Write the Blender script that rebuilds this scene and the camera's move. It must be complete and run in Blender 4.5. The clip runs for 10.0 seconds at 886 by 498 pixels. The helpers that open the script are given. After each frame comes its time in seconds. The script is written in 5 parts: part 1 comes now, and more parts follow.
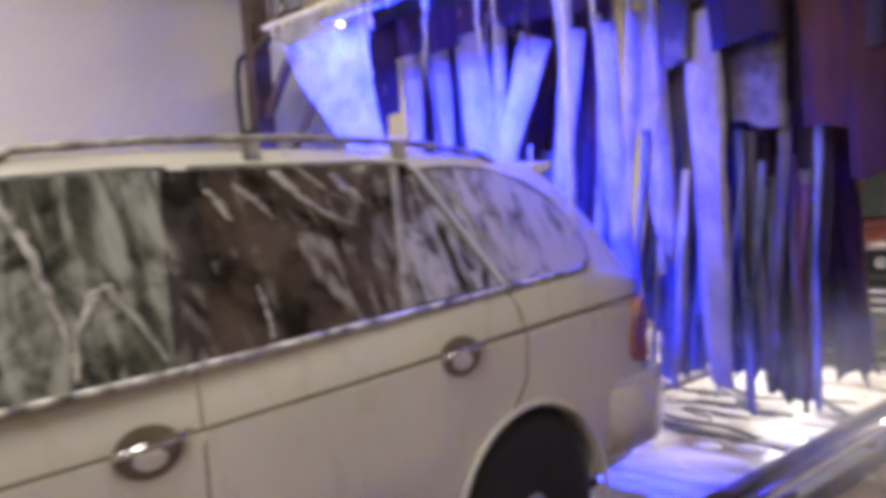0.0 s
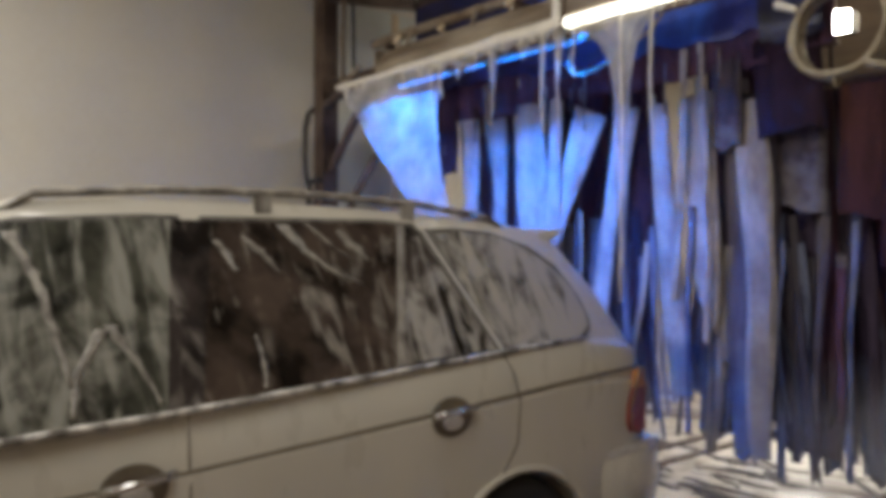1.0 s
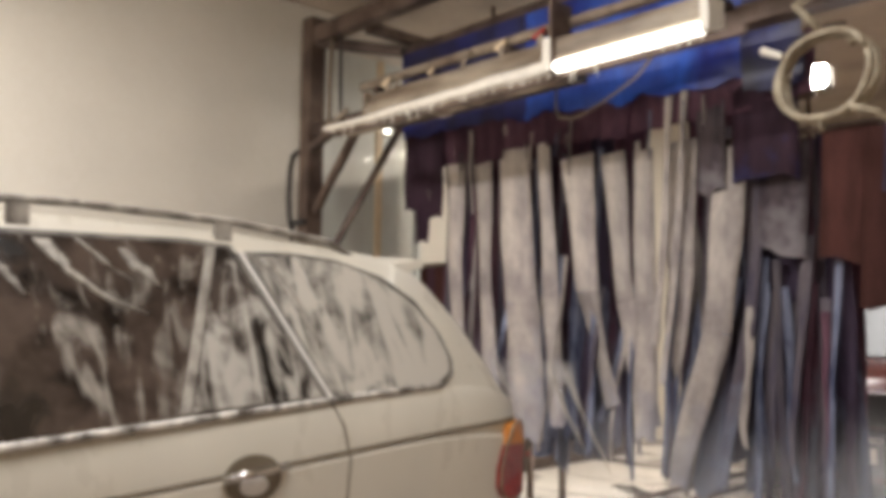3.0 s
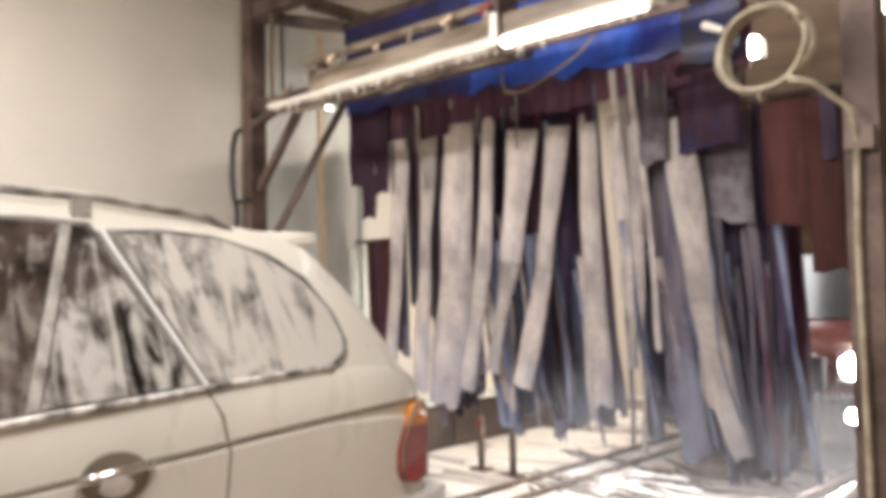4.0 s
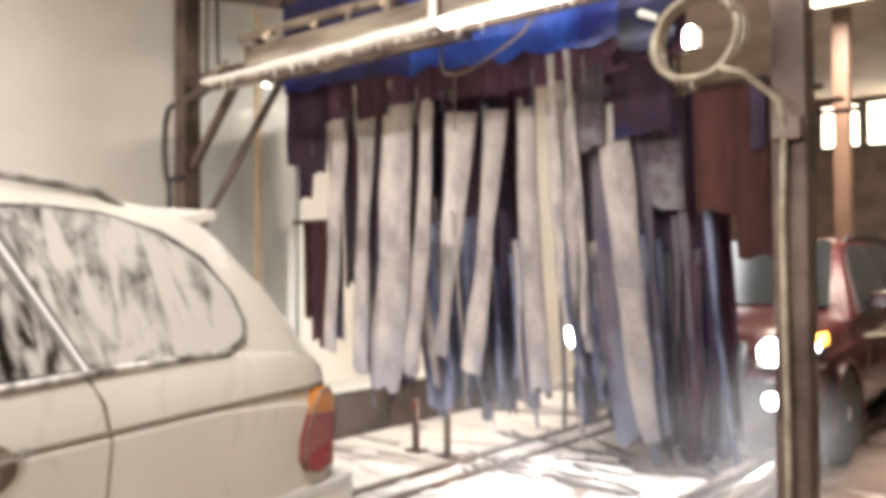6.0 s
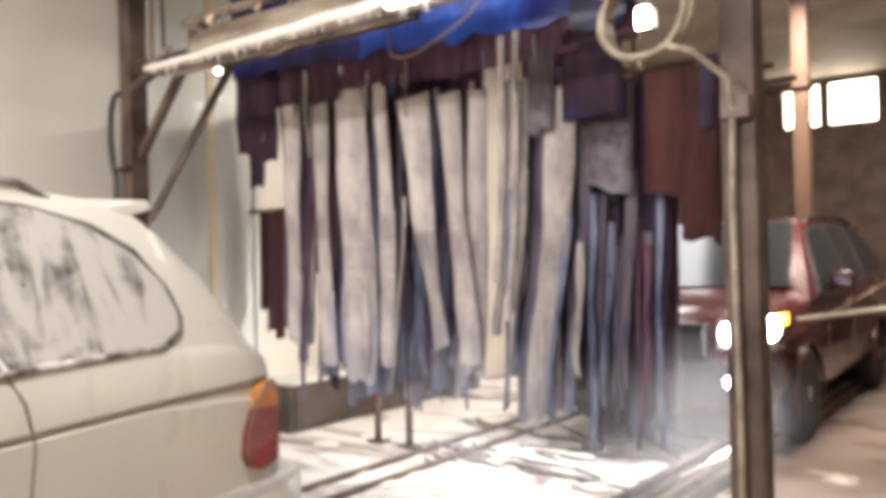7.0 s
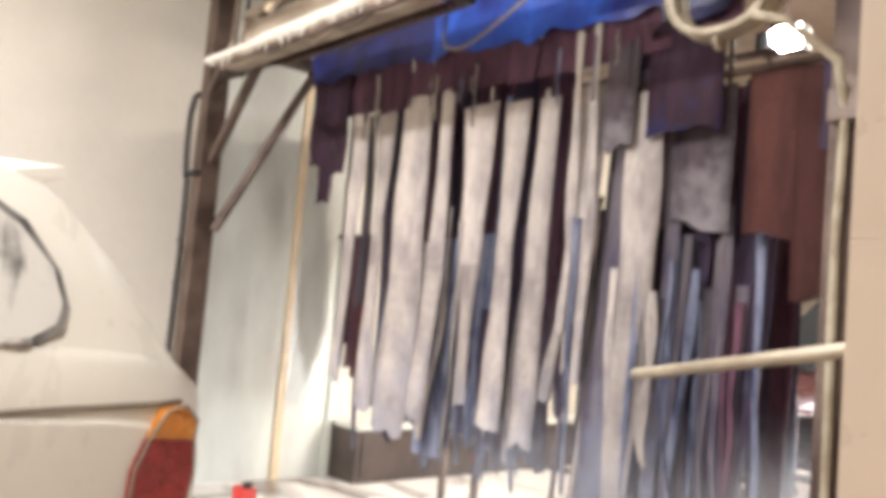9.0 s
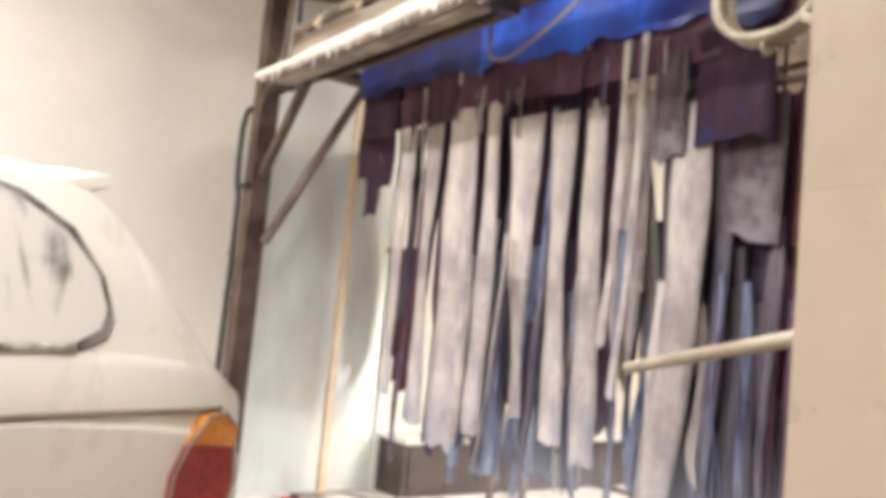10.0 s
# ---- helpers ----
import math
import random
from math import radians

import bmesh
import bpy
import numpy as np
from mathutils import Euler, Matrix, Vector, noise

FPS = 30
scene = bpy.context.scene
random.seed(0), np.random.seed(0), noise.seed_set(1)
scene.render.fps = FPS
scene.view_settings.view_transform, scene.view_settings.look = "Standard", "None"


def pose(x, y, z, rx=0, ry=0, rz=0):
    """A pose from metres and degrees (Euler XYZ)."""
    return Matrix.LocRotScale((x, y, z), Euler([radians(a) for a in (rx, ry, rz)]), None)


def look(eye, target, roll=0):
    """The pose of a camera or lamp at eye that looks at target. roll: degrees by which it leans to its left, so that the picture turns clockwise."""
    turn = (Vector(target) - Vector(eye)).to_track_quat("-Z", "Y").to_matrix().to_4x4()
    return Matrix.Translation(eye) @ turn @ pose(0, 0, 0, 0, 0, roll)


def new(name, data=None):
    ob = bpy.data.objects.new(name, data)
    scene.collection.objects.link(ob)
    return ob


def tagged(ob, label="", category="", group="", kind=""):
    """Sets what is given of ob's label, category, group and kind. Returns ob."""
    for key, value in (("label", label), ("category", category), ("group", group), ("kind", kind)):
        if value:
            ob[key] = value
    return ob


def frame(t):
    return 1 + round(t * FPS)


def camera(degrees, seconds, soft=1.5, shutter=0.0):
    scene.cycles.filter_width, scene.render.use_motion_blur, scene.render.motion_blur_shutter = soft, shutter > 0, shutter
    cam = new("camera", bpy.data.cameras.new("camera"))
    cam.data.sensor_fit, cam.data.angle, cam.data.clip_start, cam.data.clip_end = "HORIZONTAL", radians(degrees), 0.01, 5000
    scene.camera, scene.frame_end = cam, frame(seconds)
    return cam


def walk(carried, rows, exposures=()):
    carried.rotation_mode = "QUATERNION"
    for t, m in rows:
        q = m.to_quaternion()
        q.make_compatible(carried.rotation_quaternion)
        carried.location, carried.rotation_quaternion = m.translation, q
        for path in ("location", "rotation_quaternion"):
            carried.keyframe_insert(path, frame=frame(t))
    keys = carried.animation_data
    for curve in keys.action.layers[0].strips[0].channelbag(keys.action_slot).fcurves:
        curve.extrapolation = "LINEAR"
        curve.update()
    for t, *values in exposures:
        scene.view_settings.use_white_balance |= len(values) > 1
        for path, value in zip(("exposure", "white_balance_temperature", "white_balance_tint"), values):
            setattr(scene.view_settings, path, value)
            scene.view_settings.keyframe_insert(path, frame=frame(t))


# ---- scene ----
PATH = [  # seconds, eye, yaw to the left of +y, pitch up, roll
    (0, 0.515, -0.051, 1.484, 47.29, -2.78, -3.85),
    (0.2, 0.545, -0.044, 1.477, 44.23, -1.99, -3.36),
    (0.5, 0.595, -0.197, 1.523, 41.38, 1.10, 1.12),
    (1, 0.643, -0.329, 1.527, 49.24, 0.67, -0.01),
    (1.5, 0.618, -0.341, 1.501, 48.32, 1.23, 0.13),
    (2, 0.590, -0.293, 1.446, 47.82, 4.45, 1.23),
    (3.3, 0.588, -0.395, 1.456, 46.93, 4.26, 0.32),
    (3.5, 0.576, -0.391, 1.454, 45.81, 3.58, -0.40),
    (4, 0.565, -0.461, 1.458, 43.08, 2.58, -0.97),
    (4.5, 0.580, -0.455, 1.465, 43.16, 2.67, -0.64),
    (5, 0.570, -0.450, 1.472, 43.74, 2.54, -0.87),
    (5.5, 0.574, -0.426, 1.456, 42.71, 2.33, -0.11),
    (5.7, 0.571, -0.437, 1.458, 40.59, 2.01, -0.21),
    (6.8, 0.582, -0.353, 1.454, 37.69, 0.56, -0.80),
    (7, 0.596, -0.293, 1.456, 37.13, 0.43, -1.39),
    (7.5, 0.644, -0.060, 1.469, 41.95, 2.43, 1.53),
    (8, 0.646, 0.310, 1.455, 43.82, 1.70, 2.94),
    (8.4, 0.612, 0.627, 1.450, 46.34, 3.50, 3.70),
    (8.5, 0.592, 0.670, 1.432, 46.75, 3.78, 4.90),
    (8.6, 0.572, 0.706, 1.418, 47.26, 3.45, 3.60),
    (8.7, 0.556, 0.726, 1.407, 47.55, 5.79, 3.95),
    (9, 0.549, 0.726, 1.366, 49.52, 4.09, 4.93),
    (9.5, 0.569, 0.787, 1.371, 51.76, 5.79, 3.58),
    (10, 0.560, 0.777, 1.353, 53.37, 4.85, 5.48),
]
SUV = [(0, 3.155), (0.2, 3.094), (0.5, 3.003), (1, 2.855), (1.5, 2.704), (2, 2.549), (3.3, 2.023), (3.5, 1.966), (4, 1.815), (4.5, 1.741), (5, 1.691), (5.5, 1.690), (5.7, 1.689), (6.8, 1.700), (7, 1.713), (7.5, 1.732), (8, 1.779), (8.4, 1.827), (8.7, 1.834), (9, 1.817), (9.5, 1.827), (10, 1.823)]  # seconds, place of the white car's tail
# ------------------------------------------------------------------ camera
def aim(x, y, z, yaw, pitch, roll):
    a, b = radians(yaw), radians(pitch)
    return look((x, y, z), (x - math.sin(a) * math.cos(b), y + math.cos(a) * math.cos(b), z + math.sin(b)), roll)


cam = camera(56, 10.0, soft=5.8, shutter=0.4)
# seconds, stops, kelvin, tint
EXPOSURES = [(0, -0.22, 6400, 4), (0.3, -0.32, 6450, 5), (0.6, -0.55, 6500, 5), (1.0, -1.02, 6550, 3), (1.6, -0.86, 6520, -3), (2.0, -0.31, 6480, -2), (2.2, -0.20, 6450, 0), (3.5, 0.20, 6220, 9), (4.0, 0.46, 6170, 9), (4.5, 0.57, 6170, 9), (5.5, 0.63, 6180, 9), (7.5, 0.50, 6100, 9), (8.5, 0.82, 6120, 8), (10.0, 0.86, 6020, 8)]
walk(cam, [(r[0], aim(*r[1:])) for r in PATH], EXPOSURES)

# ------------------------------------------------------------------ world and lights
world = bpy.data.worlds.new("night")
scene.world = world
world.use_nodes = True
world.node_tree.nodes["Background"].inputs["Color"].default_value = (0.02, 0.022, 0.03, 1)
world.node_tree.nodes["Background"].inputs["Strength"].default_value = 0.3
WARM = (1.0, 0.84, 0.68)
NEUTRAL = (1.0, 0.935, 0.905)


def area(name, place, target, w, h, power, color):
    data = bpy.data.lights.new(name, "AREA")
    data.shape, data.size, data.size_y, data.energy, data.color = "RECTANGLE", w, h, power, color
    ob = new(name, data)
    ob.matrix_world = look(place, target)
    return ob


area("ceiling_lamp_front", (-2.9, -1.3, 3.72), (-2.9, -1.1, 0), 2.4, 0.35, 310, NEUTRAL)
area("ceiling_lamp_side", (-0.2, 0.5, 3.72), (-0.9, 0.9, 0), 0.35, 1.8, 60, NEUTRAL)
area("ceiling_lamp_tunnel", (-3.0, 7.0, 3.72), (-3.0, 7.0, 0), 0.4, 2.6, 28, NEUTRAL)
area("ceiling_lamp_entry", (-0.9, 7.25, 3.74), (-0.9, 7.4, 0), 1.2, 0.3, 250, WARM)

# ------------------------------------------------------------------ materials
MATS = {}


def mat(name, color, rough=0.5, metal=0.0, var=0.12, scale=6.0, fine=60.0, bump=0.1, coat=0.0, tint=None, stretch=(1, 1, 1), per=0.0):
    """A surface with broad stains and fine grain; per: how far single objects differ."""
    if name in MATS:
        return MATS[name]
    m = bpy.data.materials.new(name)
    m.use_nodes = True
    nt = m.node_tree
    n, l = nt.nodes, nt.links
    b = n["Principled BSDF"]
    co = n.new("ShaderNodeTexCoord")
    mp = n.new("ShaderNodeMapping")
    mp.inputs["Scale"].default_value = stretch
    l.new(co.outputs["Object"], mp.inputs["Vector"])
    a = n.new("ShaderNodeTexNoise")
    a.inputs["Scale"].default_value, a.inputs["Detail"].default_value = scale, 5
    f = n.new("ShaderNodeTexNoise")
    f.inputs["Scale"].default_value, f.inputs["Detail"].default_value = fine, 4
    l.new(mp.outputs[0], a.inputs["Vector"])
    l.new(mp.outputs[0], f.inputs["Vector"])
    mix = n.new("ShaderNodeMix")
    mix.data_type = "RGBA"
    dark = tint or tuple(c * (1 - 2.2 * var) for c in color)
    mix.inputs[6].default_value = (*dark, 1)
    mix.inputs[7].default_value = (*color, 1)
    ramp = n.new("ShaderNodeValToRGB")
    ramp.color_ramp.elements[0].position, ramp.color_ramp.elements[1].position = 0.36, 0.62
    l.new(a.outputs["Fac"], ramp.inputs[0])
    l.new(ramp.outputs[0], mix.inputs[0])
    grain = n.new("ShaderNodeMix")
    grain.data_type, grain.blend_type = "RGBA", "OVERLAY"
    grain.inputs[0].default_value = min(0.6, var * 2.0)
    l.new(mix.outputs[2], grain.inputs[6])
    l.new(f.outputs["Fac"], grain.inputs[7])
    out = grain.outputs[2]
    if per:
        info = n.new("ShaderNodeObjectInfo")
        hsv = n.new("ShaderNodeHueSaturation")
        rng = n.new("ShaderNodeMapRange")
        rng.inputs[3].default_value, rng.inputs[4].default_value = 1 - per, 1 + per
        l.new(info.outputs["Random"], rng.inputs[0])
        l.new(rng.outputs[0], hsv.inputs["Value"])
        l.new(out, hsv.inputs["Color"])
        out = hsv.outputs[0]
    l.new(out, b.inputs["Base Color"])
    rr = n.new("ShaderNodeMapRange")
    rr.inputs[3].default_value, rr.inputs[4].default_value = max(0.02, rough - 0.12), min(1, rough + 0.12)
    l.new(f.outputs["Fac"], rr.inputs[0])
    l.new(rr.outputs[0], b.inputs["Roughness"])
    b.inputs["Metallic"].default_value = metal
    b.inputs["Coat Weight"].default_value = coat
    if bump:
        bp = n.new("ShaderNodeBump")
        bp.inputs["Strength"].default_value, bp.inputs["Distance"].default_value = bump, 0.01
        l.new(f.outputs["Fac"], bp.inputs["Height"])
        l.new(bp.outputs[0], b.inputs["Normal"])
    MATS[name] = m
    return m


def glow(name, color, strength):
    m = bpy.data.materials.new(name)
    m.use_nodes = True
    b = m.node_tree.nodes["Principled BSDF"]
    b.inputs["Base Color"].default_value = (*color, 1)
    b.inputs["Emission Color"].default_value = (*color, 1)
    b.inputs["Emission Strength"].default_value = strength
    return m


def foamed_glass(name, clear, cover, low, high, clearing=None):
    """Tinted glass with dried runs of soap on it: long slanting runs and small flecks."""
    m = mat(name, tuple(3.4 * q for q in clear), 0.06, 0, 0.1, 6.5, 24, 0, tint=tuple(0.4 * q for q in clear))
    nt = m.node_tree
    n, l = nt.nodes, nt.links
    glass = n["Principled BSDF"]
    soap = n.new("ShaderNodeBsdfPrincipled")
    soap.inputs["Base Color"].default_value = (*cover, 1)
    soap.inputs["Roughness"].default_value = 0.6
    co = n.new("ShaderNodeTexCoord")
    mp = n.new("ShaderNodeMapping")
    mp.inputs["Rotation"].default_value = (radians(-28), 0, 0)
    mp.inputs["Scale"].default_value = (1, 7, 1.6)
    l.new(co.outputs["Object"], mp.inputs["Vector"])
    a = n.new("ShaderNodeTexNoise")
    a.inputs["Scale"].default_value, a.inputs["Detail"].default_value, a.inputs["Distortion"].default_value = 1.7, 7, 1.3
    l.new(mp.outputs[0], a.inputs["Vector"])
    big = n.new("ShaderNodeTexNoise")
    big.inputs["Scale"].default_value, big.inputs["Detail"].default_value, big.inputs["Distortion"].default_value = 4.5, 8, 1.5
    l.new(co.outputs["Object"], big.inputs["Vector"])
    add = n.new("ShaderNodeMath")
    add.operation = "MULTIPLY_ADD"
    add.inputs[1].default_value = 0.75
    l.new(big.outputs["Fac"], add.inputs[0])
    l.new(a.outputs["Fac"], add.inputs[2])
    amount = add.outputs[0]
    if clearing:
        # thinner soap towards the front edge of the pane, thicker towards the tail
        sep = n.new("ShaderNodeSeparateXYZ")
        l.new(co.outputs["Object"], sep.inputs[0])
        along = n.new("ShaderNodeMapRange")
        along.inputs[1].default_value, along.inputs[2].default_value, along.inputs[3].default_value, along.inputs[4].default_value = clearing
        l.new(sep.outputs["Y"], along.inputs[0])
        both = n.new("ShaderNodeMath")
        both.operation = "ADD"
        l.new(amount, both.inputs[0])
        l.new(along.outputs[0], both.inputs[1])
        amount = both.outputs[0]
    rng = n.new("ShaderNodeMapRange")
    rng.inputs[1].default_value, rng.inputs[2].default_value = low, high
    rng.interpolation_type = "SMOOTHSTEP"
    l.new(amount, rng.inputs[0])
    ms = n.new("ShaderNodeMixShader")
    l.new(rng.outputs[0], ms.inputs[0])
    l.new(glass.outputs[0], ms.inputs[1])
    l.new(soap.outputs[0], ms.inputs[2])
    l.new(ms.outputs[0], n["Material Output"].inputs["Surface"])
    return m


M_PAINT = mat("soaped_white_paint", (0.755, 0.71, 0.605), 0.30, 0, 0.03, 1.6, 7, 0, 0.45, stretch=(1, 1.6, 0.7))
M_GLASS_CLEAR = foamed_glass("tinted_glass_streaked", (0.026, 0.019, 0.015), (0.30, 0.268, 0.225), 0.89, 1.16)
M_GLASS_FRONT = foamed_glass("tinted_glass_hazed", (0.026, 0.026, 0.020), (0.29, 0.28, 0.235), 0.72, 1.05)
M_GLASS_HALF = foamed_glass("tinted_glass_half_foamed", (0.022, 0.017, 0.014), (0.46, 0.43, 0.38), 0.74, 0.97)
M_PILLAR = foamed_glass("gloss_black_pillar", (0.016, 0.013, 0.012), (0.25, 0.22, 0.19), 0.88, 1.15)
M_GLASS_FOAM = foamed_glass("tinted_glass_foamed", (0.032, 0.029, 0.027), (0.54, 0.505, 0.44), 0.60, 0.96, (-1.10, -0.60, -0.09, 0.10))
M_GLASS = mat("dark_glass", (0.015, 0.018, 0.02), 0.16, 0, 0.05, 3, 30, 0)
M_SEAL_SOAP = mat("soap_streaked_rubber", (0.20, 0.18, 0.155), 0.55, 0, 0.2, 14, 80, 0.1, tint=(0.05, 0.045, 0.04))
M_SEAL = mat("black_rubber", (0.012, 0.011, 0.011), 0.55, 0, 0.1, 8, 80, 0.1)
M_TYRE = mat("tyre_rubber", (0.02, 0.019, 0.018), 0.7, 0, 0.12, 9, 90, 0.25)
M_RAIL = mat("soapy_dull_rail", (0.40, 0.37, 0.32), 0.5, 0, 0.2, 14, 60, 0.2, tint=(0.16, 0.14, 0.12))
M_CHROME = mat("wet_chrome", (0.75, 0.73, 0.70), 0.15, 1.0, 0.05, 8, 50, 0.02)
M_ALLOY = mat("alloy_rim", (0.5, 0.5, 0.5), 0.35, 0.9, 0.08, 8, 50, 0.05)
# tone of the panel gaps, and of the shade painted along the side crease
M_GAP_SHADE = mat("panel_gap_and_crease_shade", (0.27, 0.225, 0.165), 0.7, 0, 0.1, 9, 60, 0)
M_RECESS_SHADE = mat("handle_recess", (0.21, 0.168, 0.115), 0.5, 0, 0.1, 9, 60, 0.05)
M_AMBER = mat("amber_lens", (0.80, 0.30, 0.04), 0.30, 0, 0.1, 30, 120, 0.2, 0.1)
M_REDLENS = mat("red_lens", (0.36, 0.035, 0.03), 0.30, 0, 0.15, 30, 120, 0.3, 0.1)
M_REDPAINT = mat("dark_red_paint", (0.075, 0.018, 0.019), 0.25, 0.1, 0.1, 3, 60, 0.02, 0.6)
M_DARKPAINT = mat("dark_grey_paint", (0.05, 0.05, 0.055), 0.25, 0.2, 0.1, 3, 60, 0.02, 0.6)
M_BLACKPLASTIC = mat("black_plastic", (0.018, 0.017, 0.017), 0.5, 0, 0.1, 9, 70, 0.1)
M_STEEL = mat("rusty_painted_steel", (0.15, 0.105, 0.08), 0.55, 0.35, 0.2, 5, 45, 0.25, tint=(0.065, 0.04, 0.03))
M_STEEL_PALE = mat("pale_stained_steel", (0.34, 0.28, 0.21), 0.5, 0.2, 0.18, 5, 45, 0.2, tint=(0.17, 0.12, 0.085))
M_TROUGH = mat("stained_plastic_trough", (0.34, 0.285, 0.215), 0.42, 0, 0.18, 5, 45, 0.15, tint=(0.15, 0.11, 0.075), stretch=(0.35, 1.6, 1.6))
M_LIP = mat("soapy_lip", (0.85, 0.80, 0.70), 0.3, 0, 0.06, 12, 70, 0.3)
M_BLUE = mat("blue_tarpaulin", (0.035, 0.12, 0.60), 0.38, 0, 0.16, 4, 50, 0.12, tint=(0.012, 0.022, 0.20), stretch=(1, 1, 0.5))
M_FELT_DARK = mat("dark_wet_felt", (0.125, 0.060, 0.083), 0.75, 0, 0.2, 7, 80, 0.4, tint=(0.072, 0.035, 0.053), stretch=(2, 2, 0.5), per=0.25)
M_FELT_NAVY = mat("navy_wet_felt", (0.056, 0.040, 0.066), 0.7, 0, 0.2, 7, 80, 0.4, stretch=(2, 2, 0.5), per=0.3)
M_FELT_MAROON = mat("maroon_wet_felt", (0.088, 0.034, 0.029), 0.75, 0, 0.2, 6, 80, 0.4, stretch=(2, 2, 0.5), per=0.3)
M_FELT = mat("soapy_grey_felt", (0.52, 0.465, 0.42), 0.7, 0, 0.15, 4.0, 34, 0.45, tint=(0.27, 0.235, 0.23), stretch=(1.3, 1.3, 0.7), per=0.16)


def washed_ends(m, color, start, end):
    """The low ends of a hanging strip, where the soap has run off and the felt's own colour shows."""
    n, l = m.node_tree.nodes, m.node_tree.links
    b = n["Principled BSDF"]
    was = b.inputs["Base Color"].links[0].from_socket
    co = n.new("ShaderNodeTexCoord")
    sep = n.new("ShaderNodeSeparateXYZ")
    l.new(co.outputs["Object"], sep.inputs[0])
    no = n.new("ShaderNodeTexNoise")
    no.inputs["Scale"].default_value, no.inputs["Detail"].default_value = 7, 7
    l.new(co.outputs["Object"], no.inputs["Vector"])
    ad = n.new("ShaderNodeMath")
    ad.operation = "MULTIPLY_ADD"
    ad.inputs[1].default_value = 1.7
    l.new(no.outputs["Fac"], ad.inputs[0])
    l.new(sep.outputs["Z"], ad.inputs[2])
    rng = n.new("ShaderNodeMapRange")
    rng.inputs[1].default_value, rng.inputs[2].default_value = start + 0.85, end + 0.85
    l.new(ad.outputs[0], rng.inputs[0])
    mx = n.new("ShaderNodeMix")
    mx.data_type = "RGBA"
    mx.inputs[7].default_value = (*color, 1)
    l.new(rng.outputs[0], mx.inputs[0])
    l.new(was, mx.inputs[6])
    l.new(mx.outputs[2], b.inputs["Base Color"])


washed_ends(M_FELT, (0.34, 0.345, 0.42), -1.25, -2.3)
M_FELT_BLUE = mat("washed_blue_felt", (0.27, 0.29, 0.39), 0.7, 0, 0.2, 9, 70, 0.4, tint=(0.08, 0.09, 0.16), stretch=(2.5, 2.5, 0.5), per=0.3)
M_FELT_MID = mat("damp_grey_felt", (0.135, 0.115, 0.125), 0.72, 0, 0.2, 6, 70, 0.4, tint=(0.07, 0.06, 0.085), stretch=(2.5, 2.5, 0.5), per=0.3)
washed_ends(M_FELT_DARK, (0.17, 0.175, 0.225), -1.25, -2.2)
washed_ends(M_FELT_NAVY, (0.17, 0.195, 0.265), -1.15, -2.1)
washed_ends(M_FELT_MID, (0.22, 0.25, 0.34), -1.2, -2.1)
M_PAD = mat("half_soaped_pad", (0.10, 0.078, 0.085), 0.72, 0, 0.2, 6, 70, 0.4, tint=(0.06, 0.045, 0.055), stretch=(2.5, 2.5, 0.7), per=0.1)
washed_ends(M_PAD, (0.21, 0.19, 0.20), -0.26, -0.6)
M_HEM = mat("dark_felt_blue_hem", (0.047, 0.024, 0.038), 0.7, 0, 0.2, 7, 80, 0.4, stretch=(2, 2, 0.5))
washed_ends(M_HEM, (0.032, 0.033, 0.105), -0.60, -0.95)
# the blue cover's darker tone, with fall-off of the tube's light in the colour
M_COVER_DIM = mat("dim_blue_tarpaulin", (0.022, 0.03, 0.17), 0.4, 0, 0.2, 4, 50, 0.12, tint=(0.012, 0.010, 0.045), stretch=(1, 1, 0.5))
for m in (M_FELT, M_FELT_DARK, M_FELT_NAVY, M_FELT_MAROON, M_FELT_BLUE, M_FELT_MID, M_PAD, M_HEM):
    m.node_tree.nodes["Principled BSDF"].inputs["Specular IOR Level"].default_value = 0.14  # fibres hardly shine
M_WALL = mat("warm_white_plaster", (0.74, 0.69, 0.60), 0.42, 0, 0.05, 0.8, 30, 0.04)
M_PANEL = mat("pale_green_wet_panel", (0.74, 0.765, 0.70), 0.34, 0, 0.06, 3.2, 40, 0.03, 0.05, tint=(0.60, 0.60, 0.55), stretch=(1, 1, 0.35))
M_TRIM = mat("cream_trim", (0.78, 0.63, 0.42), 0.4, 0, 0.08, 6, 50, 0.05)
M_CEIL = mat("stained_ceiling", (0.42, 0.35, 0.28), 0.7, 0, 0.14, 1.5, 30, 0.1)
M_TILE = mat("peach_glazed_tile", (0.43, 0.34, 0.25), 0.3, 0, 0.03, 3, 40, 0.04, 0.2, per=0.04)
M_GROUT = mat("tile_grout", (0.455, 0.36, 0.262), 0.8, 0, 0.1, 20, 90, 0.2)
M_COLUMN = mat("orange_brown_paint", (0.09, 0.05, 0.03), 0.5, 0, 0.14, 5, 50, 0.1)
M_BROWN = mat("brown_painted_board", (0.16, 0.105, 0.075), 0.5, 0, 0.2, 4, 50, 0.15)
M_CABINET = mat("dark_stained_board", (0.085, 0.062, 0.052), 0.5, 0, 0.2, 4, 50, 0.15)
M_HOSE = mat("cream_rubber_hose", (0.46, 0.40, 0.29), 0.5, 0, 0.16, 9, 60, 0.2, tint=(0.27, 0.22, 0.15))
M_BLACKHOSE = mat("dark_rubber_hose", (0.045, 0.035, 0.03), 0.5, 0, 0.15, 8, 60, 0.15)
M_FOAM = mat("white_soap_foam", (0.88, 0.85, 0.80), 0.4, 0, 0.05, 25, 140, 0.5)
